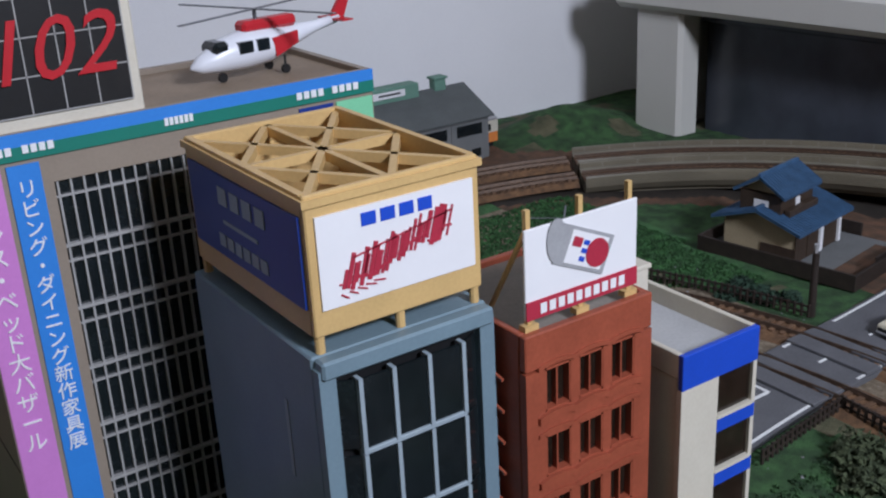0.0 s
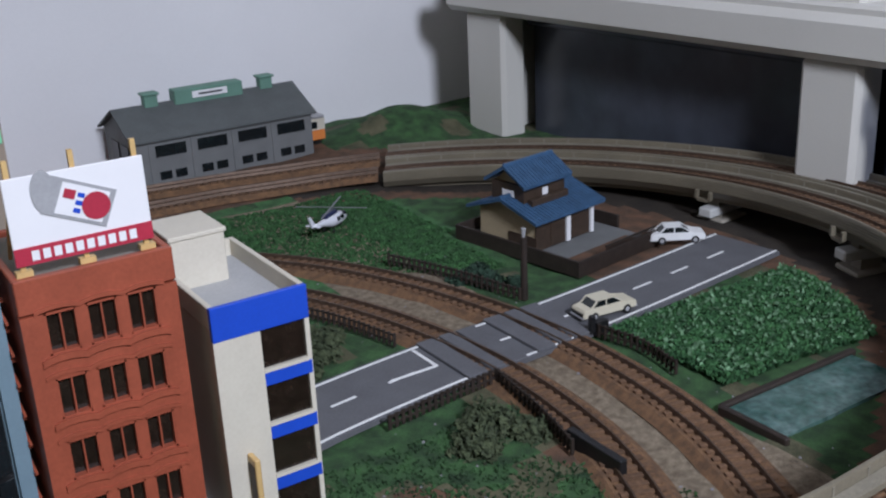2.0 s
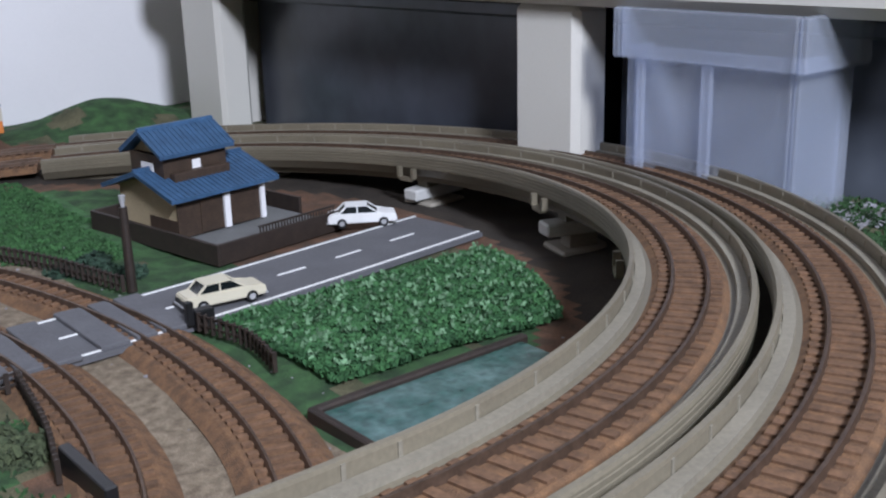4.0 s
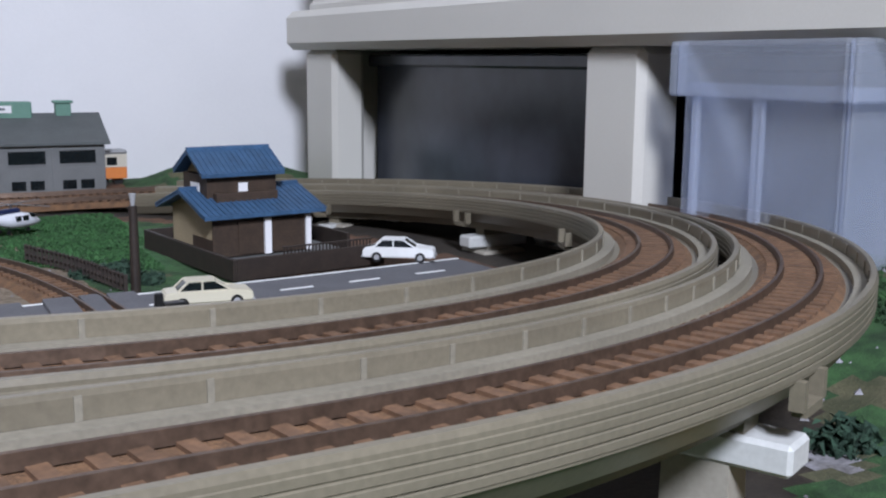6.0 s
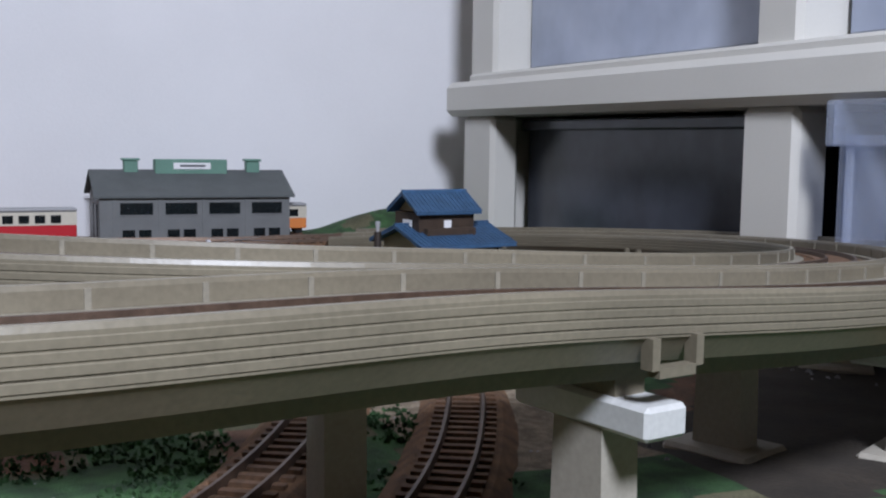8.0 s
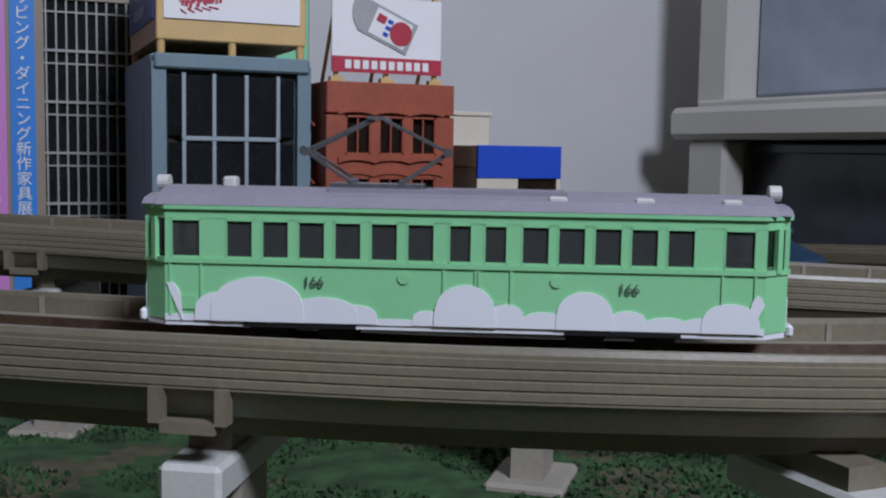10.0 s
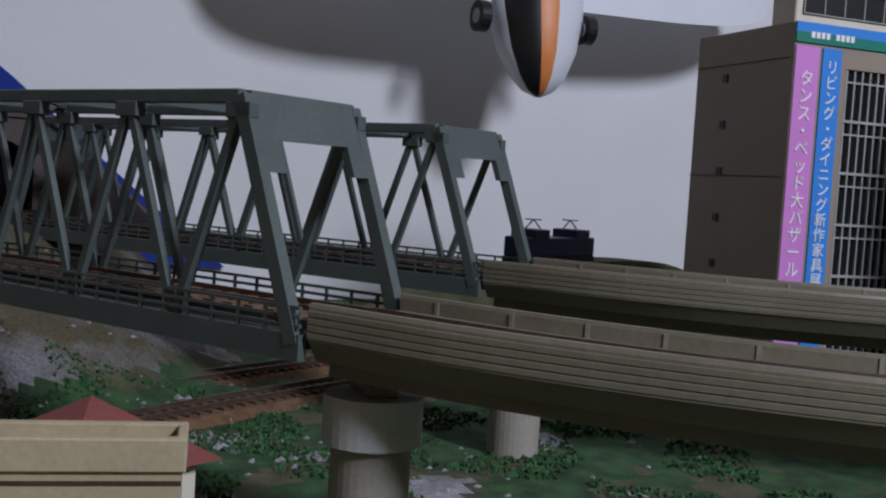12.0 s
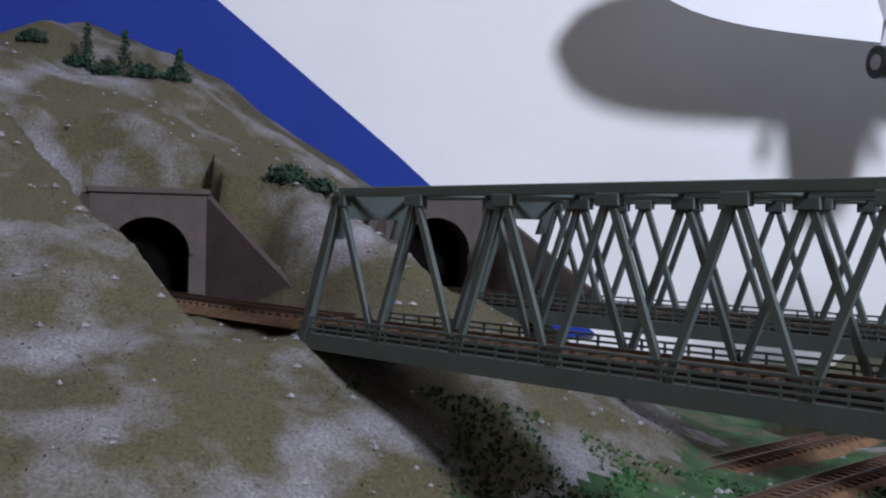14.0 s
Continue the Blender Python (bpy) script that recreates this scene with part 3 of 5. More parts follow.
def tunnel_portal(x, y, z, rz, label):
    t = thing("tunnel_portal", label, "tunnel portal", x, y, z, rz, group="tunnel portals")
    n, r, hs = 20, 2.7, 3.0
    bm = bmesh.new()
    arcp = [(-r, 0.0)] + [(-r * math.cos(math.pi * k / n), hs + r * math.sin(math.pi * k / n)) for k in range(n + 1)] + [(r, 0.0)]
    box(bm, -3.9, -r, 0, 1.2, -0.5, 7.2)
    box(bm, r, 3.9, 0, 1.2, -0.5, 7.2)
    for (u0, h0), (u1, h1) in zip(arcp[1:-1], arcp[2:-1]):
        prism(bm, [(u0, h0), (u1, h1), (u1, 7.2), (u0, 7.2)], 0, 1.2)
    part("face", bm, BROWNPORTAL, t)
    bm = bmesh.new()
    for k in range(n):
        p, q = arcp[k + 1], arcp[k + 2]
        bar(bm, (p[0] * 1.06, -0.1, p[1] + 0.05), (q[0] * 1.06, -0.1, q[1] + 0.05), 0.3)
    part("arch_ring", bm, BROWNPORTAL, t)
    part("coping", B((-4.1, 4.1, -0.25, 1.3, 7.2, 7.6), bevel=0.06), BROWNPORTAL, t)
    for s in (-1, 1):
        bm = bmesh.new()
        prism(bm, [(-9.5, -0.6), (-9.5, 0.2), (0.0, 7.2), (0.0, -0.6)], -0.3, 0.3, "x")
        bmesh.ops.transform(bm, matrix=Matrix.Translation((s * 4.0, 0.3, 0)) @ Matrix.Rotation(radians(36 * s), 4, "Z"), verts=bm.verts)
        part("wing_wall", bm, BROWNPORTAL, t)
    # short tube and end plate, painted near-black as the darkness of a deep tunnel
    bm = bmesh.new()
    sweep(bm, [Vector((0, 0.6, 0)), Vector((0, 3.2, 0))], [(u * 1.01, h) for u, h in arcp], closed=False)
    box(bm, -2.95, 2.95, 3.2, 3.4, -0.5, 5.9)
    part("tube", bm, TUNNELDARK, t, "near-black short tube painted as the tunnel's darkness")


tunnel_portal(-31.2, 80.6, 8.1, 9, "dark brown plastic tunnel portal with sloping wing walls in the hill")
tunnel_portal(-11.2, 81.4, 8.5, 15, "dark brown plastic tunnel portal behind the bridge")

# blue backing sheet on the wall above the hill
structure("backdrop", (lambda bm: (prism(bm, [(-75, 0), (10, 3), (1.3, 10.1), (-6.8, 17.1), (-10.6, 20.4), (-27.4, 33.9), (-75, 72)], WY - 0.9, WY - 0.4), bm)[1])(bmesh.new()), BLUESHEET, "blue backing sheet cut at a slant, against the wall")


# ---- tram ----
def tram(x, y, z, rz):
    t = thing("tram", "light green and white model tram with cloud pattern and grey roof", "tram", x, y, z, rz)
    L, W = 13.7, 1.18
    h = L / 2
    bx = h - 0.55
    # body shell: waist panel, window posts, letter board
    def shell(z0, z1, o=0.0):
        pts = [(-bx, -W - o), (bx, -W - o), (h + o, -W * 0.62), (h + o, W * 0.62), (bx, W + o), (-bx, W + o), (-h - o, W * 0.62), (-h - o, -W * 0.62)]
        bm = bmesh.new()
        a = [bm.verts.new((u, v, z0)) for u, v in pts]
        b = [bm.verts.new((u, v, z1)) for u, v in pts]
        for i in range(8):
            bm.faces.new((a[i], a[(i + 1) % 8], b[(i + 1) % 8], b[i]))
        bm.faces.new(a[::-1])
        bm.faces.new(b)
        return bm
    part("lower_body", shell(0.62, 1.88), TRAMGREEN, t)
    part("waist_rail", shell(1.84, 1.95, 0.05), TRAMGREEN, t)
    part("letter_board", shell(2.78, 3.08), TRAMGREEN, t)
    part("drip_rail", shell(2.98, 3.06, 0.07), TRAMGREEN, t)
    part("skirt_line", shell(0.50, 0.64, -0.02), TRAMWHITE, t)
    bm = bmesh.new()
    prof = [(-W - 0.05, 3.07), (-W * 0.86, 3.28), (-W * 0.45, 3.42), (0, 3.46), (W * 0.45, 3.42), (W * 0.86, 3.28), (W + 0.05, 3.07)]
    prism(bm, prof, -h + 0.35, h - 0.35, "x")
    for e in (-1, 1):
        prism(bm, [(u * 0.8, 3.07 + (q - 3.07) * 0.55) for u, q in prof], min(e * (h - 0.35), e * (h + 0.02)), max(e * (h - 0.35), e * (h + 0.02)), "x")
    part("roof", bm, TRAMROOF, t, "lilac-grey roof")
    bm = bmesh.new()
    for s in (-1, 1):
        box(bm, -2.9, 2.2, s * 0.62 - 0.07, s * 0.62 + 0.07, 3.36, 3.47)
    part("running_board", bm, TRAMROOF, t)
    for xx in (2.0, 3.8, 5.6):
        for s in (-1, 1):
            part("roof_vent", B((xx - 0.2, xx + 0.2, s * 0.85 - 0.13, s * 0.85 + 0.13, 3.22, 3.38), bevel=0.04), PIERCAP, t)
    part("resistor_box", B((-5.3, -5.0, -0.3, 0.1, 3.4, 3.66), bevel=0.05), PIERCAP, t)
    # windows: end door, six, twin doors, six, end door, each with a sunk pane and frame
    xs = [-5.85, -4.7, -3.93, -3.16, -2.39, -1.62, -0.85, -0.02, 0.72, 1.55, 2.3, 3.05, 3.8, 4.55, 5.75]
    ws = [0.66 if k in (0, 14) else 0.5 if k in (7, 8) else 0.6 for k in range(15)]
    for s in (-1, 1):
        edges = [-bx] + [v for c, w in zip(xs, ws) for v in (c - w / 2, c + w / 2)] + [bx]
        for k in range(0, len(edges), 2):
            part("window_post", B((edges[k], edges[k + 1], min(s * W, s * (W - 0.09)), max(s * W, s * (W - 0.09)), 1.88, 2.80)), TRAMGREEN, t)
        for c, w in zip(xs, ws):
            y0, y1 = sorted((s * (W - 0.05), s * (W - 0.09)))
            pn = part("window", B((c - w / 2, c + w / 2, y0, y1, 1.9, 2.80)), TRAMGLASS, t)
            bm = bmesh.new()
            y0, y1 = sorted((s * (W + 0.01), s * (W - 0.07)))
            for q in (c - w / 2, c + w / 2 - 0.035):
                box(bm, q, q + 0.035, y0, y1, 1.9, 2.79)
            box(bm, c - w / 2, c + w / 2, y0, y1, 1.94, 1.99)
            box(bm, c - w / 2, c + w / 2, y0, y1, 2.74, 2.79)
            part("window_frame", bm, TRAMGREEN, pn)
        # doors: shallow raised panels
        for c in (-5.85, -0.02, 0.72, 5.75):
            y0, y1 = sorted((s * (W + 0.035), s * W))
            bm = B((c - 0.36, c - 0.31, y0, y1, 0.72, 1.86), (c + 0.31, c + 0.36, y0, y1, 0.72, 1.86), (c - 0.22, c + 0.22, y0, y1, 0.85, 1.15))
            part("door_trim", bm, TRAMGREEN, t)
        for c in (-1.2, 2.0):
            bm = bmesh.new()
            cyl(bm, (c, s * (W - 0.02), 1.62), (c, s * (W + 0.035), 1.62), 0.13, n=18)
            part("lamp_cover", bm, TRAMGREEN, t)
        # white clouds along the sill
        for c, ww, hh in ((-4.3, 2.0, 0.95), (-5.2, 0.9, 0.6), (-2.9, 1.5, 0.55), (-2.2, 0.9, 0.4), (-6.2, 0.55, 0.8), (0.1, 1.3, 0.88), (0.95, 0.8, 0.5), (-0.7, 0.6, 0.32),
                          (2.6, 1.2, 0.8), (1.75, 0.9, 0.35), (3.5, 0.8, 0.42), (4.3, 0.9, 0.3), (5.6, 1.2, 0.62), (6.15, 0.35, 0.8), (5.0, 0.8, 0.3)):
            bm = bmesh.new()
            k = 14
            pts = [(c - ww / 2, 0.62)] + [(c - ww / 2 * math.cos(math.pi * j / k), 0.72 + (hh - 0.1) * math.sin(math.pi * j / k) ** 0.7) for j in range(k + 1)] + [(c + ww / 2, 0.62)]
            pts = [(u, q) for u, q in pts if abs(u) <= bx]
            if len(pts) > 3:
                lift = 0.016 + 0.0015 * int(hh * 20 + ww * 7)
                prism(bm, pts, min(s * W, s * (W + lift)), max(s * W, s * (W + lift)))
                part("cloud", bm, TRAMWHITE, t, "white cloud print")
        part("sill_strip", B((-bx, bx, min(s * W, s * (W + 0.015)), max(s * W, s * (W + 0.015)), 0.6, 0.74)), TRAMWHITE, t)
        for c in (-3.1, 3.5):
            letters("number", "166", 0.3, STEEL, t, pose(c * S, s * (W + 0.06) * S, 1.5 * S, 90, 0, 0 if s < 0 else 180), "small dark number 166", thick=0.012)
        for c in (-3.4, 3.4):
            part("underframe_cut", B((c - 1.2, c + 1.2, min(s * (W - 0.1), s * (W + 0.02)), max(s * (W - 0.1), s * (W + 0.02)), 0.5, 0.6)), BLACK, t)
    for e in (-1, 1):
        bm = bmesh.new()
        for v in (-0.72, -0.25, 0.25, 0.72):
            x0, x1 = sorted((e * h, e * (h - 0.1)))
            box(bm, x0, x1, v - 0.07, v + 0.07, 1.88, 2.8)
        part("end_post", bm, TRAMGREEN, t)
        for c in (-0.49, 0.0, 0.49):
            x0, x1 = sorted((e * (h - 0.05), e * (h - 0.08)))
            part("end_window", B((x0, x1, c - 0.2, c + 0.2, 1.9, 2.8)), TRAMGLASS, t)
        for v in (-1, 1):
            m = Matrix.Translation((e * (h - 0.27), v * 0.97, 0)) @ Matrix.Rotation(e * v * -radians(40), 4, "Z")
            bm = bmesh.new()
            box(bm, -0.08, 0.08, -0.05, 0.05, 1.88, 2.8, m=m)
            part("corner_post", bm, TRAMGREEN, t)
        x0, x1 = sorted((e * h, e * (h + 0.16)))
        part("bumper", B((x0, x1, -0.8, 0.8, 0.5, 0.78), bevel=0.06), TRAMWHITE, t)
        bm = bmesh.new()
        cyl(bm, (e * (h - 0.3), 0, 3.5), (e * (h - 0.05), 0, 3.5), 0.17, n=14)
        part("headlamp", bm, PIERCAP, t, "pale roof headlamp")
        part("destination_box", B((min(e * h, e * (h + 0.09)), max(e * h, e * (h + 0.09)), -0.4, 0.4, 2.84, 3.02)), TRAMWHITE, t)
        x0, x1 = sorted((e * h, e * (h + 0.02)))
        part("end_cloud", B((x0, x1, -0.72, 0.72, 0.62, 1.35)), TRAMWHITE, t)
    part("interior", B((-h + 0.5, h - 0.5, -0.75, 0.75, 1.0, 1.95)), BROWNGLASS, t, "dark brown seats and floor")
    # pantograph: a folded diamond of thin rods
    pg = part("pantograph_base", B((-2.9, -0.9, -0.55, 0.55, 3.46, 3.56)), STEEL, t)
    bm = bmesh.new()
    for v in (-0.5, 0.5):
        for e in (-1, 1):
            bar(bm, (-1.9 + e * 0.55, v, 3.6), (-1.9 + e * 1.55, v * 0.9, 4.25), 0.07)
            bar(bm, (-1.9 + e * 1.55, v * 0.9, 4.25), (-1.9 + e * 0.12, v * 0.7, 4.95), 0.06)
    for e in (-1, 1):
        bar(bm, (-1.9 + e * 1.55, -0.5, 4.25), (-1.9 + e * 1.55, 0.5, 4.25), 0.08)
        bar(bm, (-1.9 + e * 0.12, -0.8, 4.97), (-1.9 + e * 0.12, 0.8, 4.97), 0.08)
        bar(bm, (-1.9 + e * 0.55, -0.55, 3.6), (-1.9 + e * 0.55, 0.55, 3.6), 0.09)
        cyl(bm, (-1.9 + e * 1.55, -0.56, 4.25), (-1.9 + e * 1.55, -0.4, 4.25), 0.11, n=8)
    part("frame", bm, STEEL, pg, "thin grey steel pantograph")
    for c in (-3.4, 3.4):
        bm = bmesh.new()
        for q in (-0.75, 0.75):
            for v in (-0.7, 0.7):
                cyl(bm, (c + q, v - 0.08, 0.42), (c + q, v + 0.08, 0.42), 0.42, n=16)
        box(bm, c - 1.15, c + 1.15, -0.8, 0.8, 0.4, 0.62)
        part("truck", bm, BLACK, t)


TRAMGLASS = glass("tram_window_glass", (0.16, 0.17, 0.17), 0.08, 0.75)
tram(42.9, 0.0, 7.99, -26)


# ---- town buildings ----
def windows_row(t, x0, x1, z0, z1, y, n, gap, frame_mat, glass_mat, depth=0.25):
    """A row of sunk panes in a face towards -y."""
    w = (x1 - x0 - gap * (n - 1)) / n
    for k in range(n):
        a = x0 + k * (w + gap)
        p = part("window", B((a, a + w, y + depth, y + depth + 0.08, z0, z1)), glass_mat, t)
        bm = B((a, a + 0.1, y + 0.02, y + depth, z0, z1), (a + w - 0.1, a + w, y + 0.02, y + depth, z0, z1), (a, a + w, y + 0.02, y + depth, z1 - 0.1, z1), (a, a + w, y + 0.02, y + depth, z0, z0 + 0.1),
               (a + w / 2 - 0.04, a + w / 2 + 0.04, y + 0.1, y + depth, z0, z1))
        part("frame", bm, frame_mat, p)


def billboard_building():
    X0, X1, Y0, Y1, Z = 40.5, 48.5, 32.6, 44.2, 16.8
    t = thing("office_building", "grey-blue plastic office building with glazed front bay", "building", X0, Y0, 0)
    w, d = X1 - X0, Y1 - Y0
    q = w / 9.2
    part("body", B((0, w, 0.5, d, -0.2, Z), bevel=0.08), GREYBLUE, t)
    part("roof_rim", B((0.1, w - 0.1, -0.2, 0.5, Z - 0.75, Z), bevel=0.1), GREYBLUE, t)
    part("corner_pier", B((0, 0.7, 0, 0.5, -0.2, Z - 0.4)), GREYBLUE, t)
    part("corner_pier", B((w - 0.7, w, 0, 0.5, -0.2, Z - 0.4)), GREYBLUE, t)
    nf, z = 5, Z - 0.9
    for k in range(nf):
        z1 = z - 0.15
        z0 = z1 - 2.95
        for a, b in ((1.75, 3.3), (3.5, 5.15), (5.35, 7.0)):
            part("window", B((a * q, b * q, -0.32, -0.2, z0, z1)), GLASSDARK, t)
        for a, b, s in ((0.9 * q, 1.6 * q, 1), (7.35 * q, 8.2 * q, -1)):
            bm = bmesh.new()
            vs = box(bm, a, b, -0.2, -0.08, z0, z1)
            for v in vs:
                v.co.y += (0.35 * (b - v.co.x) / (b - a)) if s > 0 else (0.35 * (v.co.x - a) / (b - a))
            part("side_window", bm, GLASSDARK, t)
        part("floor_band", B((1.6 * q, 7.2 * q, -0.42, 0.45, z0 - 0.25, z0 - 0.02), bevel=0.04), GREYBLUE_L, t)
        bm = bmesh.new()
        for a in (1.6, 3.3, 5.15, 7.0):
            box(bm, a * q, a * q + 0.18, -0.45, 0.0, z0 - 0.1, z1 + 0.1)
        part("mullions", bm, GREYBLUE_L, t)
        z -= 3.3
    part("bay_back", B((0.8, w - 0.8, 0.3, 0.5, 0, Z - 0.8)), BLACK, t)
    part("side_slot", B((-0.03, 0.1, 3.0, 3.25, 10.5, 14.0)), GREYBLUE_L, t)
    # crate-like billboard on legs
    b = thing("roof_billboard", "sand-yellow box billboard with blue and white panels on short legs", "billboard", X0 + 0.3, Y0 + 0.5, Z)
    bw, bd = 7.55, 10.9
    for lx in (0.25, bw / 2, bw - 0.25):
        for ly in (0.25, bd - 0.25):
            bm = bmesh.new()
            cyl(bm, (lx, ly, 0), (lx, ly, 0.75), 0.2, n=10)
            part("leg", bm, YELLOW, b)
    part("box_wall", B((0, bw, 0, 0.3, 0.7, 6.2), bevel=0.06), YELLOW, b)
    part("box_wall", B((0, bw, bd - 0.3, bd, 0.7, 6.2), bevel=0.06), YELLOW, b)
    part("box_wall", B((0, 0.3, 0.3, bd - 0.3, 0.7, 6.2)), YELLOW, b)
    part("box_wall", B((bw - 0.3, bw, 0.3, bd - 0.3, 0.7, 6.2)), YELLOW, b)
    part("rim", B((-0.12, bw + 0.12, -0.12, 0.25, 5.75, 6.05), (-0.12, bw + 0.12, bd - 0.25, bd + 0.12, 5.75, 6.05), (-0.12, 0.25, 0.25, bd - 0.25, 5.75, 6.05), (bw - 0.25, bw + 0.12, 0.25, bd - 0.25, 5.75, 6.05)), YELLOW, b)
    part("bottom", B((0.3, bw - 0.3, 0.3, bd - 0.3, 0.75, 1.0)), YELLOW, b)
    for p, q in (((0.2, 0.2), (bw - 0.2, bd - 0.2)), ((0.2, bd - 0.2), (bw - 0.2, 0.2)), ((0.2, bd / 2), (bw / 2, 0.2)), ((bw / 2, 0.2), (bw - 0.2, bd / 2)), ((bw - 0.2, bd / 2), (bw / 2, bd - 0.2)), ((bw / 2, bd - 0.2), (0.2, bd / 2)), ((0.2, bd / 2), (bw - 0.2, bd / 2)), ((bw / 2, 0.2), (bw / 2, bd - 0.2))):
        bm = bmesh.new()
        bar(bm, (*p, 5.85), (*q, 5.85), 0.3, 0.4)
        part("brace", bm, YELLOW, b)
    wp = part("white_panel", B((0.35, bw - 0.35, -0.1, 0.0, 1.75, 5.35)), PAPER, b, "white printed advertising panel")
    bp = part("blue_panel", B((-0.1, 0.0, 0.4, bd - 0.4, 1.75, 5.35)), NAVY, b, "dark blue printed advertising panel")
    bm = bmesh.new()
    for k in range(4):
        box(bm, 2.2 + k * 0.82, 2.82 + k * 0.82, -0.14, -0.1, 4.6, 5.1)
    part("blue_print", bm, BLUE, wp)
    g = random.Random(4)
    bm = bmesh.new()
    for k in range(26):
        # slanting brush strokes with ragged ends
        x = 1.25 + k * 0.185
        z = 2.7 + k * 0.05
        lo, hi = z - g.uniform(0.2, 0.62), z + g.uniform(0.35, 1.0)
        bar(bm, (x, -0.13, lo), (x + 0.28 * (hi - lo), -0.13, hi), 0.05, g.uniform(0.08, 0.2))
        if k % 3 == 0:
            bar(bm, (x - 0.15, -0.135, lo + 0.2), (x + 0.42, -0.135, lo + g.uniform(0.1, 0.5)), 0.05, g.uniform(0.06, 0.14))
    bar(bm, (1.7, -0.13, 3.5), (6.2, -0.13, 4.35), 0.05, 0.06)
    for k in range(5):
        bar(bm, (1.15 + 0.35 * k, -0.13, 2.2 + 0.05 * k), (1.45 + 0.4 * k, -0.13, 2.0 + 0.08 * k), 0.05, 0.06)
    part("red_print", bm, PRINTRED, wp)
    bm = bmesh.new()
    for k in range(4):
        box(bm, -0.14, -0.1, 3.2 + k * 1.15, 4.0 + k * 1.15, 4.1, 4.85)
    for k in range(6):
        box(bm, -0.14, -0.1, 3.3 + k * 0.78, 3.9 + k * 0.78, 2.2, 2.75)
    box(bm, -0.14, -0.1, 4.0, 7.2, 3.3, 3.45)
    part("pale_print", bm, GREYBLUE_L, bp)


def brick_building():
    X0, X1, Y0, Y1, Z = 48.9, 55.9, 31.0, 39.0, 15.7
    t = thing("brick_building", "brick-red plastic building with arched window bays", "building", X0, Y0, 0)
    w, d = X1 - X0, Y1 - Y0
    part("body", B((0, w, 0.55, d, -0.2, Z - 0.5), bevel=0.06), BRICKRED, t)
    part("parapet", B((0, w, 0.1, 0.5, Z - 1.6, Z), (0, 0.35, 0.5, d, Z - 0.6, Z), (w - 0.35, w, 0.5, d, Z - 0.6, Z), (0.35, w - 0.35, d - 0.35, d, Z - 0.6, Z), bevel=0.05), BRICKRED, t)
    part("roof_slab", B((0.35, w - 0.35, 0.5, d - 0.35, Z - 0.5, Z - 0.3)), BRICKROOF, t)
    z = Z - 1.7
    for k in range(5):
        z1, z0 = z, z - 2.0
        windows_row(t, 1.0, w - 1.0, z0, z1, 0.1, 3, 0.4, BRICKRED, BROWNGLASS, 0.4)
        bm = B((0, 1.0, 0.1, 0.5, z0, z1), (w - 1.0, w, 0.1, 0.5, z0, z1))
        q = (w - 2.0 - 0.9) / 3
        for j in (1, 2):
            a = 1.0 + j * q + (j - 1) * 0.45
            box(bm, a, a + 0.45, 0.1, 0.5, z0, z1)
        part("window_pier", bm, BRICKRED, t)
        part("spandrel", B((0, w, 0.1, 0.5, z0 - 1.15, z0)), BRICKRED, t)
        bm = bmesh.new()
        n = 30
        line = [Vector((0.6 + (w - 1.2) * i / n, 0.05, z0 - 0.28 - 0.16 * abs(math.sin(3 * math.pi * i / n)) ** 0.7 * -1)) for i in range(n + 1)]
        sweep(bm, line, rect(-0.12, 0.12, -0.16, 0.14))
        part("wavy_sill", bm, BRICKRED, t)
        bm = bmesh.new()
        line = [Vector((0.6 + (w - 1.2) * i / n, 0.08, z1 + 0.1 + 0.16 * abs(math.sin(3 * math.pi * i / n)) ** 0.7)) for i in range(n + 1)]
        sweep(bm, line, rect(-0.08, 0.08, -0.09, 0.09))
        part("arched_lintel", bm, BRICKRED, t)
        z -= 3.15
    bm = bmesh.new()
    for k in range(9):
        bar(bm, (-0.35, 1.2, 1.5 + k * 1.5), (-0.35, 3.2, 1.9 + k * 1.5), 0.12)
        box(bm, -0.45, 0, 3.2, 3.5, 1.8 + k * 1.5, 1.95 + k * 1.5)
    part("side_ladder", bm, BRICKRED, t)
    s = thing("roof_sign", "white billboard with a tin-can picture and crimson strip on posts", "billboard", X0 + 0.35, Y0 + 0.35, Z)
    sw = 6.0
    for lx in (0.3, sw / 2, sw - 0.3):
        bm = bmesh.new()
        bar(bm, (lx, 0.35, 0), (lx, 0.35, 5.1), 0.22)
        bar(bm, (lx, 0.35, 4.3), (lx, 2.9, 0.05), 0.16)
        box(bm, lx - 0.35, lx + 0.35, 0.1, 0.5, -0.02, 0.25)
        part("post", bm, YELLOW, s)
    bd = part("board", B((0, sw, 0.1, 0.24, 0.5, 4.35), bevel=0.03), PAPER, s)
    part("red_strip", B((0, sw, 0.05, 0.1, 0.5, 1.3)), PRINTRED, bd, "crimson strip with pale lettering bars")
    bm = bmesh.new()
    for k in range(10):
        box(bm, 0.7 + k * 0.47, 1.02 + k * 0.47, 0.02, 0.05, 0.68, 1.12)
    part("pale_print", bm, PAPER, bd)
    m = Matrix.Translation((3.0, 0.06, 2.85)) @ Matrix.Rotation(radians(24), 4, "Y")
    bm = bmesh.new()
    box(bm, -1.45, 1.45, -0.02, 0.03, -0.85, 0.85, m=m)
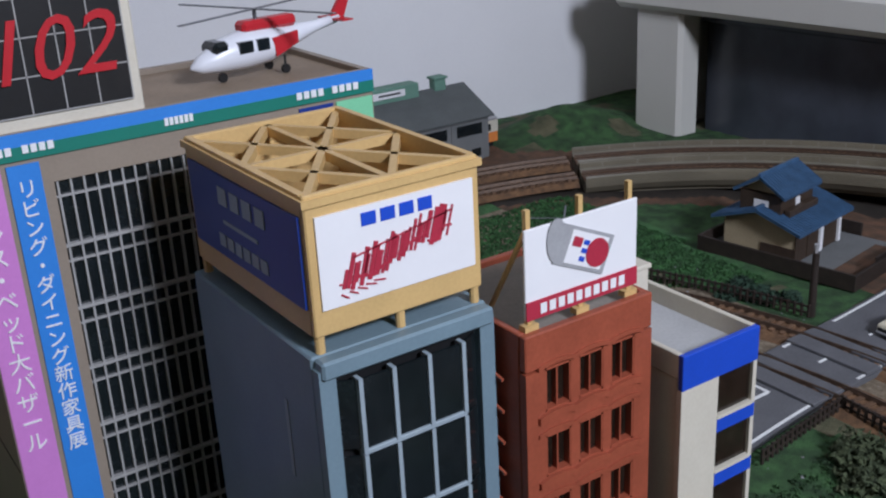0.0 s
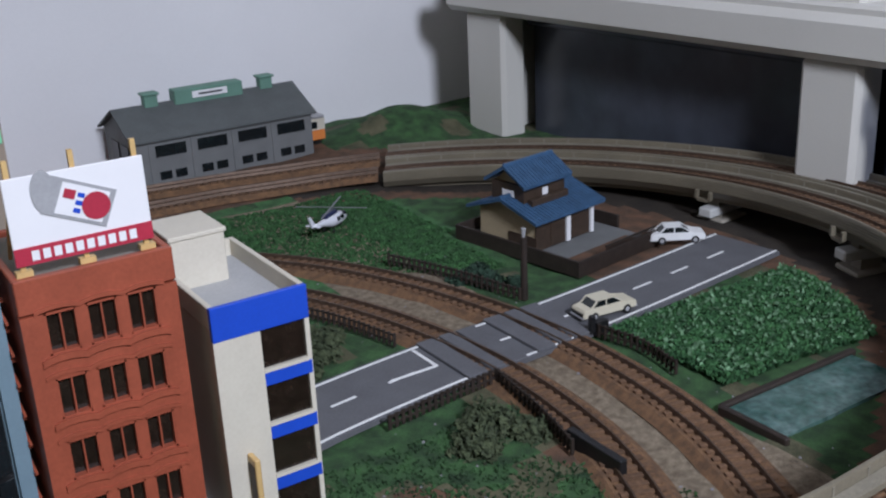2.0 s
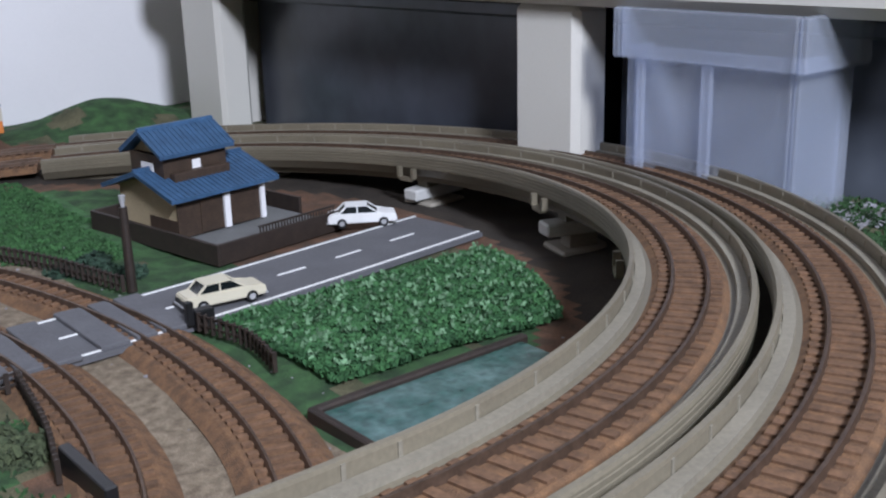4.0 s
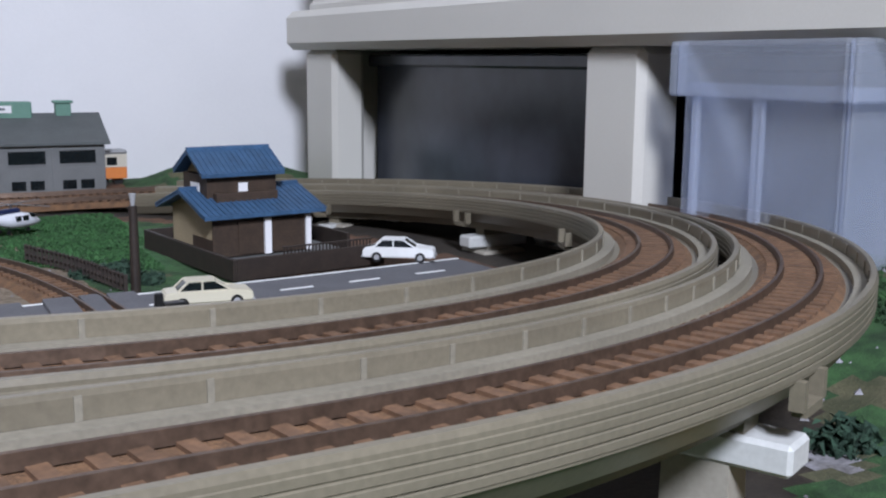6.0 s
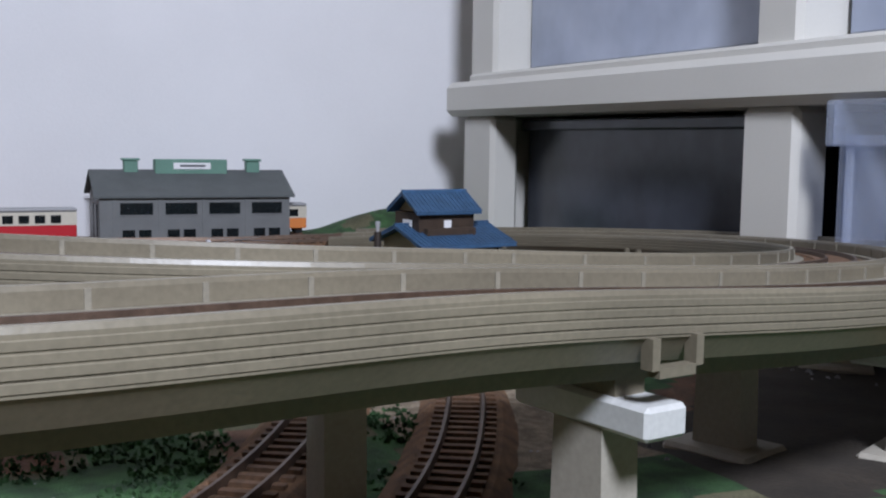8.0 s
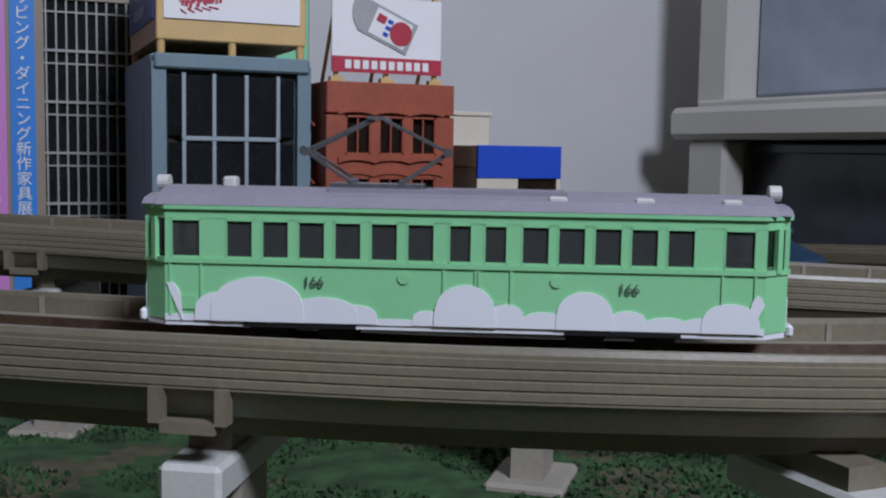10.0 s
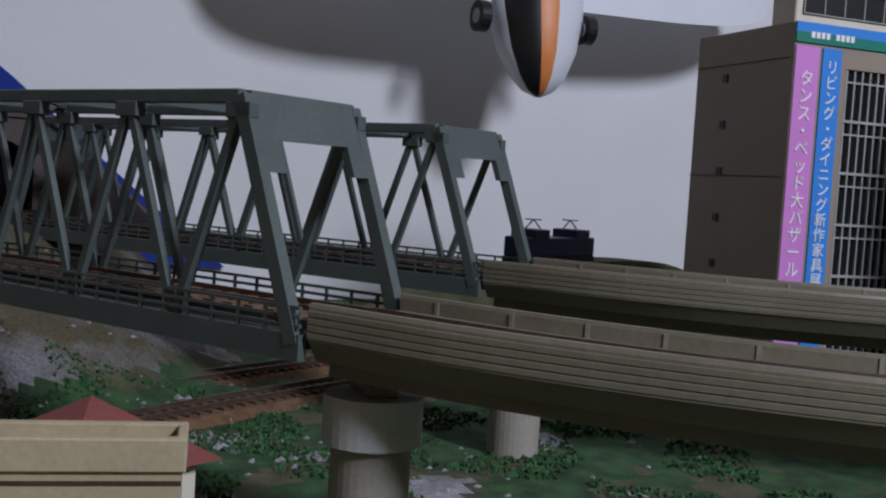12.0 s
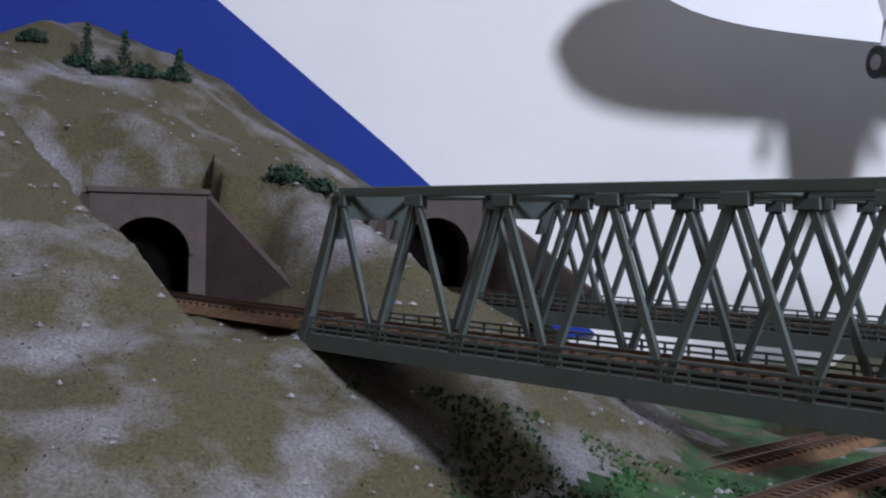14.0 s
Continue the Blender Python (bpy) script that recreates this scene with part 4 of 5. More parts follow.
    bmesh.ops.create_circle(bm, cap_ends=True, segments=24, radius=0.95, matrix=Matrix.Translation((3.0 - 1.4, 0.035, 2.95 + 0.62)) @ Matrix.Rotation(radians(90), 4, "X") @ Matrix.Diagonal((0.55, 1, 1, 1)))
    part("can_print", bm, STEEL_L, bd, "grey tin can picture")
    bm = bmesh.new()
    box(bm, -0.9, 1.2, -0.05, -0.02, -0.7, 0.7, m=m)
    part("can_label", bm, PAPER, bd)
    bm = bmesh.new()
    bmesh.ops.create_cone(bm, cap_ends=True, segments=24, radius1=0.62, radius2=0.62, depth=0.03, matrix=m @ Matrix.Translation((0.75, -0.07, 0)) @ Matrix.Rotation(radians(90), 4, "X"))
    box(bm, -0.75, -0.25, -0.08, -0.05, 0.05, 0.45, m=m)
    part("red_print", bm, PRINTRED, bd)
    bm = bmesh.new()
    for k in range(3):
        box(bm, -0.15, 0.15, -0.08, -0.05, -0.5 + k * 0.35, -0.3 + k * 0.35, m=m)
    part("blue_print", bm, BLUE, bd)


STEEL_L = mat("can_grey", (0.36, 0.36, 0.37), 0.5, var=0.1)


def white_building():
    X0, Y0, Z, w, d = 56.9, 30.1, 12.6, 5.0, 9.0
    t = thing("narrow_building", "cream plastic building with bright blue bands and open roof", "building", X0, Y0, 0)
    part("body", B((0.02, w - 0.02, 0.35, d, -0.2, Z - 1.2), bevel=0.05), CREAM, t)
    part("roof_slab", B((0.3, w - 0.3, 0.3, d - 0.3, Z - 1.2, Z - 0.95)), SHEDL, t)
    part("roof_wall", B((0, 0.3, 0.3, d, Z - 1.2, Z), (w - 0.3, w, 0.3, d, Z - 1.2, Z), (0.3, w - 0.3, d - 0.3, d, Z - 1.2, Z), bevel=0.04), CREAM, t)
    part("penthouse", B((0.3, 3.2, d - 3.6, d - 0.3, Z - 1.0, Z + 1.7), bevel=0.06), CREAM, t)
    part("penthouse_lid", B((0.2, 3.3, d - 3.7, d - 0.2, Z + 1.7, Z + 1.95), bevel=0.05), CREAM, t)
    part("top_band", B((0, w, 0, 0.3, Z - 1.75, Z), bevel=0.03), BLUE, t, "bright blue band")
    part("front_wall", B((0, 2.4, 0.05, 0.35, -0.2, Z - 1.75)), CREAM, t)
    part("front_edge", B((w - 0.25, w, 0.05, 0.35, -0.2, Z - 1.75)), CREAM, t)
    z = Z - 1.78
    for k in range(4):
        part("window", B((2.45, w - 0.25, 0.22, 0.3, z - 2.05, z - 0.05)), BROWNGLASS, t)
        part("window_ledge", B((2.4, w - 0.2, 0.0, 0.3, z - 2.25, z - 2.07)), CREAM, t)
        part("blue_band", B((2.4, w - 0.05, 0.02, 0.3, z - 2.95, z - 2.25)), BLUE, t, "bright blue band")
        z -= 2.95
    bm = bmesh.new()
    for k in range(6):
        cyl(bm, (1.5 + k * 0.5, 0.75, Z - 0.75), (1.9 + k * 0.5, 0.75, Z - 0.75), 0.22, n=10)
    part("roof_pipe", bm, YELLOW, t, "sand-yellow ribbed roof pipe")
    s = part("shop_sign", B((1.0, 1.3, -0.9, 0.05, 1.0, 4.6), bevel=0.05), YELLOW, t, "small yellow hanging sign")
    part("sign_print", B((0.97, 1.0, -0.8, -0.1, 1.3, 4.2)), TIMBER, s)


SHEDL = mat("pale_roof_grey", (0.42, 0.42, 0.42), 0.7, var=0.1)


def department_store():
    X0, Y0, Z, w, d = 32.3, 48.2, 23.4, 20.4, 9.6
    t = thing("department_store", "tall taupe plastic department store with gridded dark glass front", "building", X0, Y0, 0)
    part("body", B((0, w, 0.4, d, -0.2, Z - 0.6)), TAUPE, t)
    part("front_wall", B((0, 3.9, 0, 0.4, -0.2, Z), (3.9, w, 0, 0.4, Z - 2.4, Z), (w - 1.6, w, 0, 0.4, -0.2, Z - 2.4)), TAUPE, t)
    part("roof_slab", B((0.4, w - 0.4, 0.4, d - 0.4, Z - 0.6, Z - 0.3)), TAUPE_R, t)
    part("parapet", B((0, 0.4, 0.4, d, Z - 0.6, Z), (w - 0.4, w, 0.4, d, Z - 0.6, Z), (0.4, w - 0.4, d - 0.4, d, Z - 0.6, Z)), TAUPE, t)
    for z in (Z - 2.0, Z - 9.0, Z - 16):
        part("wall_joint", B((-0.04, 0.02, 0.4, d, z - 0.06, z)), TIMBER, t)
    for k in range(6):
        part("side_vent", B((-0.08, 0.02, 6.2, 6.7, Z - 3.1 - k * 2.95, Z - 2.6 - k * 2.95)), BLACK, t)
    part("blue_band", B((-0.02, w + 0.02, -0.12, 0, Z - 0.55, Z + 0.02)), SKYBLUE, t, "blue upper half of the sign band")
    gb = part("green_band", B((-0.02, w + 0.02, -0.13, 0, Z - 1.15, Z - 0.55)), GREENBAND, t, "green lower half of the sign band")
    bm = bmesh.new()
    for base, n, u in ((1.0, 9, 0.36), (w - 4.4, 9, 0.4), (9.2, 6, 0.24)):
        for k in range(n):
            if n == 9 and k == 4:
                continue
            box(bm, base + k * u, base + 0.72 * u + k * u, -0.17, -0.13, Z - 0.86, Z - 0.5)
    part("pale_print", bm, PAPER, gb)
    for k in range(7):
        z1 = Z - 2.45 - k * 3.1
        part("glazing", B((3.95, w - 1.6, 0.28, 0.36, z1 - 3.0, z1)), GLASSDARK, t)
        part("floor_rail", B((3.9, w - 1.6, 0.02, 0.3, z1 - 3.1, z1 - 2.95), (3.9, w - 1.6, 0.1, 0.26, z1 - 0.75, z1 - 0.65)), GRIDM, t)
        bm = bmesh.new()
        for j in range(26):
            xx = 4.0 + j * (w - 5.7) / 25
            box(bm, xx, xx + 0.1, 0.08, 0.28, z1 - 3.0, z1)
        part("mullions", bm, GRIDM, t)
    bn = part("banner", B((0.05, 1.75, -0.1, 0, Z - 22, Z - 1.35)), PINK, t, "pink vertical banner with white lettering")
    letters("lettering", "タ\nン\nス\n・\nベ\nッ\nド\n大\nバ\nザ\nー\nル", 1.02, PAPER, bn, front(0.9, -0.13, Z - 8.9), spacing=1.0)
    bn = part("banner", B((2.0, 3.4, -0.1, 0, Z - 22, Z - 1.35)), SKYBLUE, t, "blue vertical banner with white lettering")
    letters("lettering", "リ\nビ\nン\nグ\n・\nダ\nイ\nニ\nン\nグ\n新\n作\n家\n具\n展", 0.9, PAPER, bn, front(2.7, -0.13, Z - 8.8), spacing=1.0)
    part("poster", B((w - 4.3, w - 2.4, -0.1, 0, Z - 3.6, Z - 1.35)), NAVY, t, "navy poster on the front")
    part("poster", B((w - 2.2, w - 0.1, -0.1, 0, Z - 5.6, Z - 1.35)), MINT, t, "mint green poster on the front")
    s = thing("roof_sign", "cream-framed black grid sign reading 102 in red", "sign", X0, Y0, Z)
    part("frame", B((0.2, 8.6, 0.4, 2.6, -0.3, 7.6), bevel=0.08), CREAM, s)
    pn = part("panel", B((0.7, 8.1, 0.3, 0.4, 0.6, 7.2)), BLACK, s)
    bm = bmesh.new()
    for k in range(6):
        box(bm, 0.7 + k * 1.48 - 0.03, 0.7 + k * 1.48 + 0.03, 0.26, 0.3, 0.6, 7.2)
    for k in range(5):
        box(bm, 0.7, 8.1, 0.26, 0.3, 0.6 + k * 1.65 - 0.03, 0.6 + k * 1.65 + 0.03)
    part("grid_lines", bm, GRIDM, pn)
    letters("lettering", "102", 3.9, RED, pn, front(4.7, 0.2, 3.2), "slanting red numerals 102", shear=0.25)
    part("small_print", B((3.2, 7.2, 0.2, 0.26, 5.6, 5.85)), PAPER, pn)


GRIDM = mat("silver_grid", (0.36, 0.35, 0.34), 0.45, var=0.1)
billboard_building()
brick_building()
white_building()
department_store()


def helicopter(x, y, z, rz, k, body, trim, name_label):
    t = thing("helicopter", name_label, "helicopter", x, y, z, rz)
    bm = bmesh.new()
    secs = [(-4.6, 0.1, 0.1, 1.15), (-4.0, 0.55, 0.5, 1.25), (-2.6, 0.95, 0.95, 1.55), (-1.0, 1.1, 1.15, 1.7), (0.8, 1.05, 1.05, 1.75), (2.2, 0.65, 0.7, 1.95), (4.2, 0.32, 0.35, 2.25), (6.0, 0.22, 0.25, 2.5)]
    rings = []
    for sx, ry, rz_, cz in secs:
        rings.append([bm.verts.new((sx * k, ry * k * math.cos(a), (cz + rz_ * math.sin(a)) * k)) for a in (2 * math.pi * i / 14 for i in range(14))])
    for a, b in zip(rings, rings[1:]):
        for i in range(14):
            bm.faces.new((a[i], a[(i + 1) % 14], b[(i + 1) % 14], b[i]))
    bm.faces.new(rings[0])
    bm.faces.new(rings[-1])
    part("fuselage", bm, body, t, smooth=True)
    part("engine_cowl", B((-1.2 * k, 2.6 * k, -0.55 * k, 0.55 * k, 2.6 * k, 3.3 * k), bevel=0.2 * k), trim, t)
    bm = bmesh.new()
    prism(bm, [(5.2 * k, 2.4 * k), (6.3 * k, 2.3 * k), (7.2 * k, 4.3 * k), (6.6 * k, 4.3 * k)], -0.12 * k, 0.12 * k)
    box(bm, 5.4 * k, 6.2 * k, -1.3 * k, 1.3 * k, 2.45 * k, 2.55 * k)
    part("tail_fin", bm, trim if trim is RED else body, t)
    part("cabin_window", B((-1.9 * k, -1.0 * k, -1.13 * k, 1.13 * k, 1.65 * k, 2.3 * k), (-0.7 * k, 0.1 * k, -1.16 * k, 1.16 * k, 1.65 * k, 2.3 * k)), GLASSDARK, t)
    part("windscreen", B((-3.4 * k, -2.3 * k, -0.85 * k, 0.85 * k, 1.7 * k, 2.45 * k), bevel=0.25 * k), GLASSDARK, t)
    bm = bmesh.new()
    cyl(bm, (0, 0, 3.2 * k), (0, 0, 3.9 * k), 0.12 * k)
    part("mast", bm, STEEL, t)
    for a in (15, 105, 195, 285):
        bm = bmesh.new()
        box(bm, 0.2 * k, 6.0 * k, -0.16 * k, 0.16 * k, 3.85 * k, 3.91 * k, m=Matrix.Rotation(radians(a), 4, "Z"))
        part("rotor_blade", bm, STEEL, t)
    for px, py in ((-2.6, 0), (1.2, 0.9), (1.2, -0.9)):
        bm = bmesh.new()
        cyl(bm, (px * k, py * k, 0.25 * k), (px * k, py * k, 1.1 * k), 0.07 * k, n=8)
        cyl(bm, (px * k, (py - 0.1) * k, 0.28 * k), (px * k, (py + 0.1) * k, 0.28 * k), 0.28 * k, n=12)
        part("wheel", bm, BLACK, t)
    if trim is RED:
        for s in (-1, 1):
            bm = bmesh.new()
            prism(bm, [(0.6 * k, 1.1 * k), (2.2 * k, 1.7 * k), (2.2 * k, 2.4 * k), (0.4 * k, 2.2 * k)], s * 0.85 * k, s * 1.06 * k)
            part("red_patch", bm, RED, t)


helicopter(48.6, 52.6, 23.1, 8, 0.88, TRAMWHITE, RED, "white and red helicopter model standing on the store roof")
helicopter(82.6, 68.2, 0.4, 212, 0.55, TRAMWHITE, NAVYLOCO, "small white helicopter with dark tail on the green field")

# ---- engine shed, parked railcar ----
def shed():
    t = thing("engine_shed", "grey engine shed with pitched roof and green ridge ventilators", "building", 73.5, 94.5, 0)
    t.scale.z = 0.9
    w, d, e, r = 20.6, 10.4, 5.6, 8.3
    bm = bmesh.new()
    prism(bm, [(0, -0.2), (d, -0.2), (d, e), (d / 2, r - 0.3), (0, e)], 0.1, w, "x")
    part("wall", bm, SHEDGREY, t)
    for s in (0, 1):
        bm = bmesh.new()
        a, b = ((-0.5, e - 0.3), (d / 2, r)) if s == 0 else ((d + 0.5, e - 0.3), (d / 2, r))
        prism(bm, [a, b, (b[0], b[1] + 0.22), (a[0], a[1] + 0.22)], -0.5, w + 0.5, "x")
        part("roof_slope", bm, SHEDROOF, t)
    for k in range(4):
        x0 = 2.2 + k * 4.7
        part("window", B((x0, x0 + 3.4, -0.03, 0.1, 3.3, 4.7)), GLASSDARK, t)
        part("window_frame", B((x0 - 0.15, x0 + 3.55, -0.07, 0.05, 3.15, 3.3), (x0 - 0.15, x0 + 3.55, -0.07, 0.05, 4.7, 4.85)), SHEDGREY, t)
        for j in (0, 1):
            part("low_window", B((x0 + 0.2 + j * 1.7, x0 + 1.5 + j * 1.7, -0.03, 0.1, 0.5, 1.5)), GLASSDARK, t)
        part("pilaster", B((x0 - 0.75, x0 - 0.45, -0.12, 0.1, 0, e)), SHEDGREY, t)
    part("end_door", B((-0.02, 0.12, 2.2, 4.6, 0, 4.4), (-0.02, 0.12, 5.6, 8.0, 0, 4.4)), BLACK, t)
    rb = part("ridge_board", B((6.5, 14.5, d / 2 - 0.9, d / 2 + 0.9, r - 0.4, r + 1.5), bevel=0.1), SHEDGREEN, t, "pale green ridge ventilator")
    part("name_board", B((8.5, 12.6, d / 2 - 1.0, d / 2 - 0.9, r + 0.3, r + 1.1)), PAPER, rb, "white board with a dark lettering bar")
    part("dark_print", B((9.2, 12.0, d / 2 - 1.04, d / 2 - 1.0, r + 0.6, r + 0.85)), STEEL, rb)
    for x in (3.2, 16.8):
        part("ventilator", B((x, x + 1.5, d / 2 - 0.6, d / 2 + 0.6, r - 0.3, r + 1.3), (x - 0.2, x + 1.7, d / 2 - 0.8, d / 2 + 0.8, r + 1.3, r + 1.6), bevel=0.08), SHEDGREEN, t)


shed()


def railcar(x, y, z, rz, L, label, lower, upper, roof, name="railcar"):
    t = thing(name, label, "rail vehicle", x, y, z, rz)
    part("lower_body", B((0, L, -1.25, 1.25, 0.7, 1.9), bevel=0.08), lower, t)
    part("upper_body", B((0, L, -1.25, 1.25, 1.9, 3.2)), upper, t)
    part("roof", B((-0.1, L + 0.1, -1.3, 1.3, 3.2, 3.6), bevel=0.2), roof, t)
    for k in range(max(3, int(L / 1.6))):
        a = 0.5 + k * 1.5
        if a + 1 < L:
            part("window", B((a, a + 1.0, -1.28, 1.28, 2.1, 2.9)), GLASSDARK, t)
    for c in (1.5, L - 1.5):
        bm = bmesh.new()
        for v in (-0.7, 0.7):
            for q in (-0.7, 0.7):
                cyl(bm, (c + q, v - 0.08, 0.45), (c + q, v + 0.08, 0.45), 0.45, n=12)
        part("truck", bm, BLACK, t)


railcar(82.0, 94.2 + 3.0, 0.4, 0, 14.5, "vermilion and cream railcar parked behind the shed", ORANGE, CREAM, STEEL_L)
railcar(62.0, 91.8, 0.4, 2, 9.0, "red and cream railcar parked before the shed", RED, CREAM, STEEL_L)
t = thing("electric_loco", "navy blue electric locomotive on the far siding", "rail vehicle", 30.0, 79.6, 6.1, 30)
part("body", B((0, 11, -1.25, 1.25, 0.9, 2.6), bevel=0.12), NAVYLOCO, t)
part("cab", B((1, 3.4, -1.3, 1.3, 2.4, 3.3), (7.6, 10, -1.3, 1.3, 2.4, 3.3), bevel=0.1), NAVYLOCO, t)
bm = bmesh.new()
for e in (2.5, 8.5):
    bar(bm, (e - 1.2, 0, 3.3), (e, 0, 4.1), 0.09)
    bar(bm, (e + 1.2, 0, 3.3), (e, 0, 4.1), 0.09)
    box(bm, e - 0.1, e + 0.1, -0.8, 0.8, 4.05, 4.15)
part("pantograph", bm, BLACK, t)
part("frame", B((-0.3, 11.3, -1.1, 1.1, 0.3, 0.9)), BLACK, t)
structure("siding_bank", (lambda bm: (sweep(bm, spline([(12, 69.3, 1.0), (22, 75.0, 5.8), (34, 82.0, 6.4), (48, 90, 6.4), (56, 94.5, 5.0)], 2), [(-3, -7.5), (3, -7.5), (2.2, 0), (-2.2, 0)]), bm)[1])(bmesh.new()), OLIVE,
          "olive embankment carrying the far siding")


# ---- house with walled yard ----
def house():
    t = thing("house", "two-storey timber house with blue tiled roofs and beige walls", "house", 92.6, 50.8, 0.2, 9)
    t.scale = (0.94, 0.94, 0.96)
    part("lower_wall", B((0.8, 8.2, 1.2, 8.2, 0.2, 3.1)), PLASTER, t)
    part("timber_front", B((0.7, 8.25, 1.1, 1.2, 0.2, 2.9), (2.6, 4.4, 1.02, 1.1, 0.3, 2.6), (5.2, 7.2, 1.02, 1.1, 0.3, 2.6), (0.7, 0.8, 1.2, 4.5, 0.2, 1.4)), TIMBER, t)
    part("white_pillar", B((4.6, 5.1, 0.9, 1.1, 0.2, 2.7), (7.9, 8.3, 0.9, 1.1, 0.2, 2.7)), PAPER, t)
    part("upper_wall", B((1.2, 6.6, 3.0, 7.0, 3.0, 5.6)), TIMBER, t)
    part("upper_panel", B((3.6, 4.3, 2.93, 3.0, 4.0, 5.0), (1.12, 1.2, 4.2, 5.6, 3.9, 5.0)), PAPER, t)
    part("balcony", B((1.6, 6.4, 2.3, 2.9, 3.7, 4.4), bevel=0.05), TIMBER, t)

    def gable(x0, x1, y0, y1, z0, z1, name):
        ym = (y0 + y1) / 2
        for a in (y0, y1):
            bm = bmesh.new()
            prism(bm, [(a, z0), (ym, z1), (ym, z1 + 0.25), (a, z0 + 0.25)], x0, x1, "x")
            rf = part(name, bm, TILEBLUE, t)
            bm = bmesh.new()
            n = int((x1 - x0) / 0.4)
            for k in range(n + 1):
                xx = x0 + (x1 - x0) * k / n
                bar(bm, (xx, a, z0 + 0.27), (xx, ym, z1 + 0.27), 0.1)
            part("tile_ribs", bm, TILEBLUE, rf)
        bm = bmesh.new()
        bar(bm, (x0, ym, z1 + 0.3), (x1, ym, z1 + 0.3), 0.3)
        part("ridge", bm, TILEBLUE, t)
        bm = bmesh.new()
        prism(bm, [(y0 + 0.7, z0 + 0.2), (y1 - 0.7, z0 + 0.2), (ym, z1)], x0 + 0.8, x1 - 0.8, "x")
        part("gable_wall", bm, PLASTER, t)
    gable(0.6, 7.0, 2.4, 7.4, 5.5, 7.0, "upper_roof")
    gable(-0.2, 9.2, 0.3, 9.0, 2.9, 4.3, "lower_roof")
    y = thing("yard", "paved grey yard and brown earth within a dark wall", "yard", 92.6, 45.9, 0.0, 9)
    part("paving", B((0.2, 10.8, 0.4, 14.0, 0.0, 0.28)), SHEDGREY, y)
    part("bed", B((2.0, 9.6, 0.6, 3.0, 0.28, 0.36)), EARTH, y)
    for b in ((0, 0.25, 0, 14.2), (0.25, 10.8, 0, 0.25), (0.25, 11.2, 14.0, 14.25), (11.0, 11.25, 5, 14.0)):
        part("yard_wall", B((*b, 0, 1.35), bevel=0.03), DARKWOOD, y)
    bm = bmesh.new()
    for k in range(26):
        bar(bm, (3.5 + k * 0.25, 0.12, 1.3), (3.5 + k * 0.25, 0.12, 1.75), 0.08)
    box(bm, 3.4, 9.9, 0.05, 0.2, 1.72, 1.82)
    part("wall_railing", bm, DARKWOOD, y)


house()


def car(x, y, z, rz, paint, label):
    t = thing("car", label, "car", x, y, z, rz, group="parked cars")
    bm = bmesh.new()
    prism(bm, [(-2.3, 0.3), (2.25, 0.3), (2.3, 0.65), (2.2, 0.85), (1.0, 0.95), (0.95, 0.97), (-1.55, 0.97), (-2.25, 0.9), (-2.35, 0.6)], -0.82, 0.82)
    bmesh.ops.bevel(bm, geom=list(bm.edges), offset=0.07, segments=2, affect="EDGES")
    part("body", bm, paint, t)
    bm = bmesh.new()
    prism(bm, [(-1.6, 0.95), (1.05, 0.95), (0.35, 1.42), (-1.1, 1.42)], -0.68, 0.68)
    part("glasshouse", bm, GLASSDARK, t)
    bm = bmesh.new()
    prism(bm, [(-1.15, 1.38), (0.4, 1.38), (0.3, 1.47), (-1.05, 1.47)], -0.68, 0.68)
    for s in (-1, 1):
        bar(bm, (-1.6, s * 0.69, 0.96), (-1.1, s * 0.67, 1.42), 0.1)
        bar(bm, (1.05, s * 0.69, 0.96), (0.35, s * 0.67, 1.42), 0.08)
        bar(bm, (-0.35, s * 0.69, 0.96), (-0.35, s * 0.67, 1.42), 0.08)
    part("roof", bm, paint, t)
    for px in (-1.4, 1.4):
        for s in (-1, 1):
            bm = bmesh.new()
            cyl(bm, (px, s * 0.7, 0.33), (px, s * 0.86, 0.33), 0.33, n=16)
            wh = part("wheel", bm, BLACK, t)
            bm = bmesh.new()
            cyl(bm, (px, s * 0.86, 0.33), (px, s * 0.88, 0.33), 0.18, n=12)
            part("hub", bm, STEEL_L, wh)
    part("grille", B((-2.37, -2.3, -0.7, 0.7, 0.45, 0.7)), BLACK, t)
    part("bumper", B((-2.42, -2.3, -0.8, 0.8, 0.3, 0.42), bevel=0.03), STEEL_L, t)
    part("bumper", B((2.25, 2.38, -0.8, 0.8, 0.3, 0.42), bevel=0.03), STEEL_L, t)


car(89.2, 39.1, 0.34, -6, CARCREAM, "cream saloon car standing at the level crossing")
car(103.9, 46.6, 0.34, -32, WHITE, "white car parked by the yard wall")


# ---- fences, pole, field ----
def picket_fence(pts, label, h=1.0):
    line = spline([(x, y, 0.15) for x, y in pts], 0.5)
    t = thing("fence", label, "fence", group="track fences")
    bm = bmesh.new()
    for z in (0.35, 0.85):
        sweep(bm, [p + Vector((0, 0, z)) for p in line], rect(-0.05, 0.05, -0.06, 0.06))
    part("rail", bm, DARKWOOD, t)
    for p, d, s in frames_of(line):
        bm = B((-0.11, 0.11, -0.06, 0.06, 0, h))
        bmesh.ops.translate(bm, verts=bm.verts, vec=p)
        part("picket", bm, DARKWOOD, t)


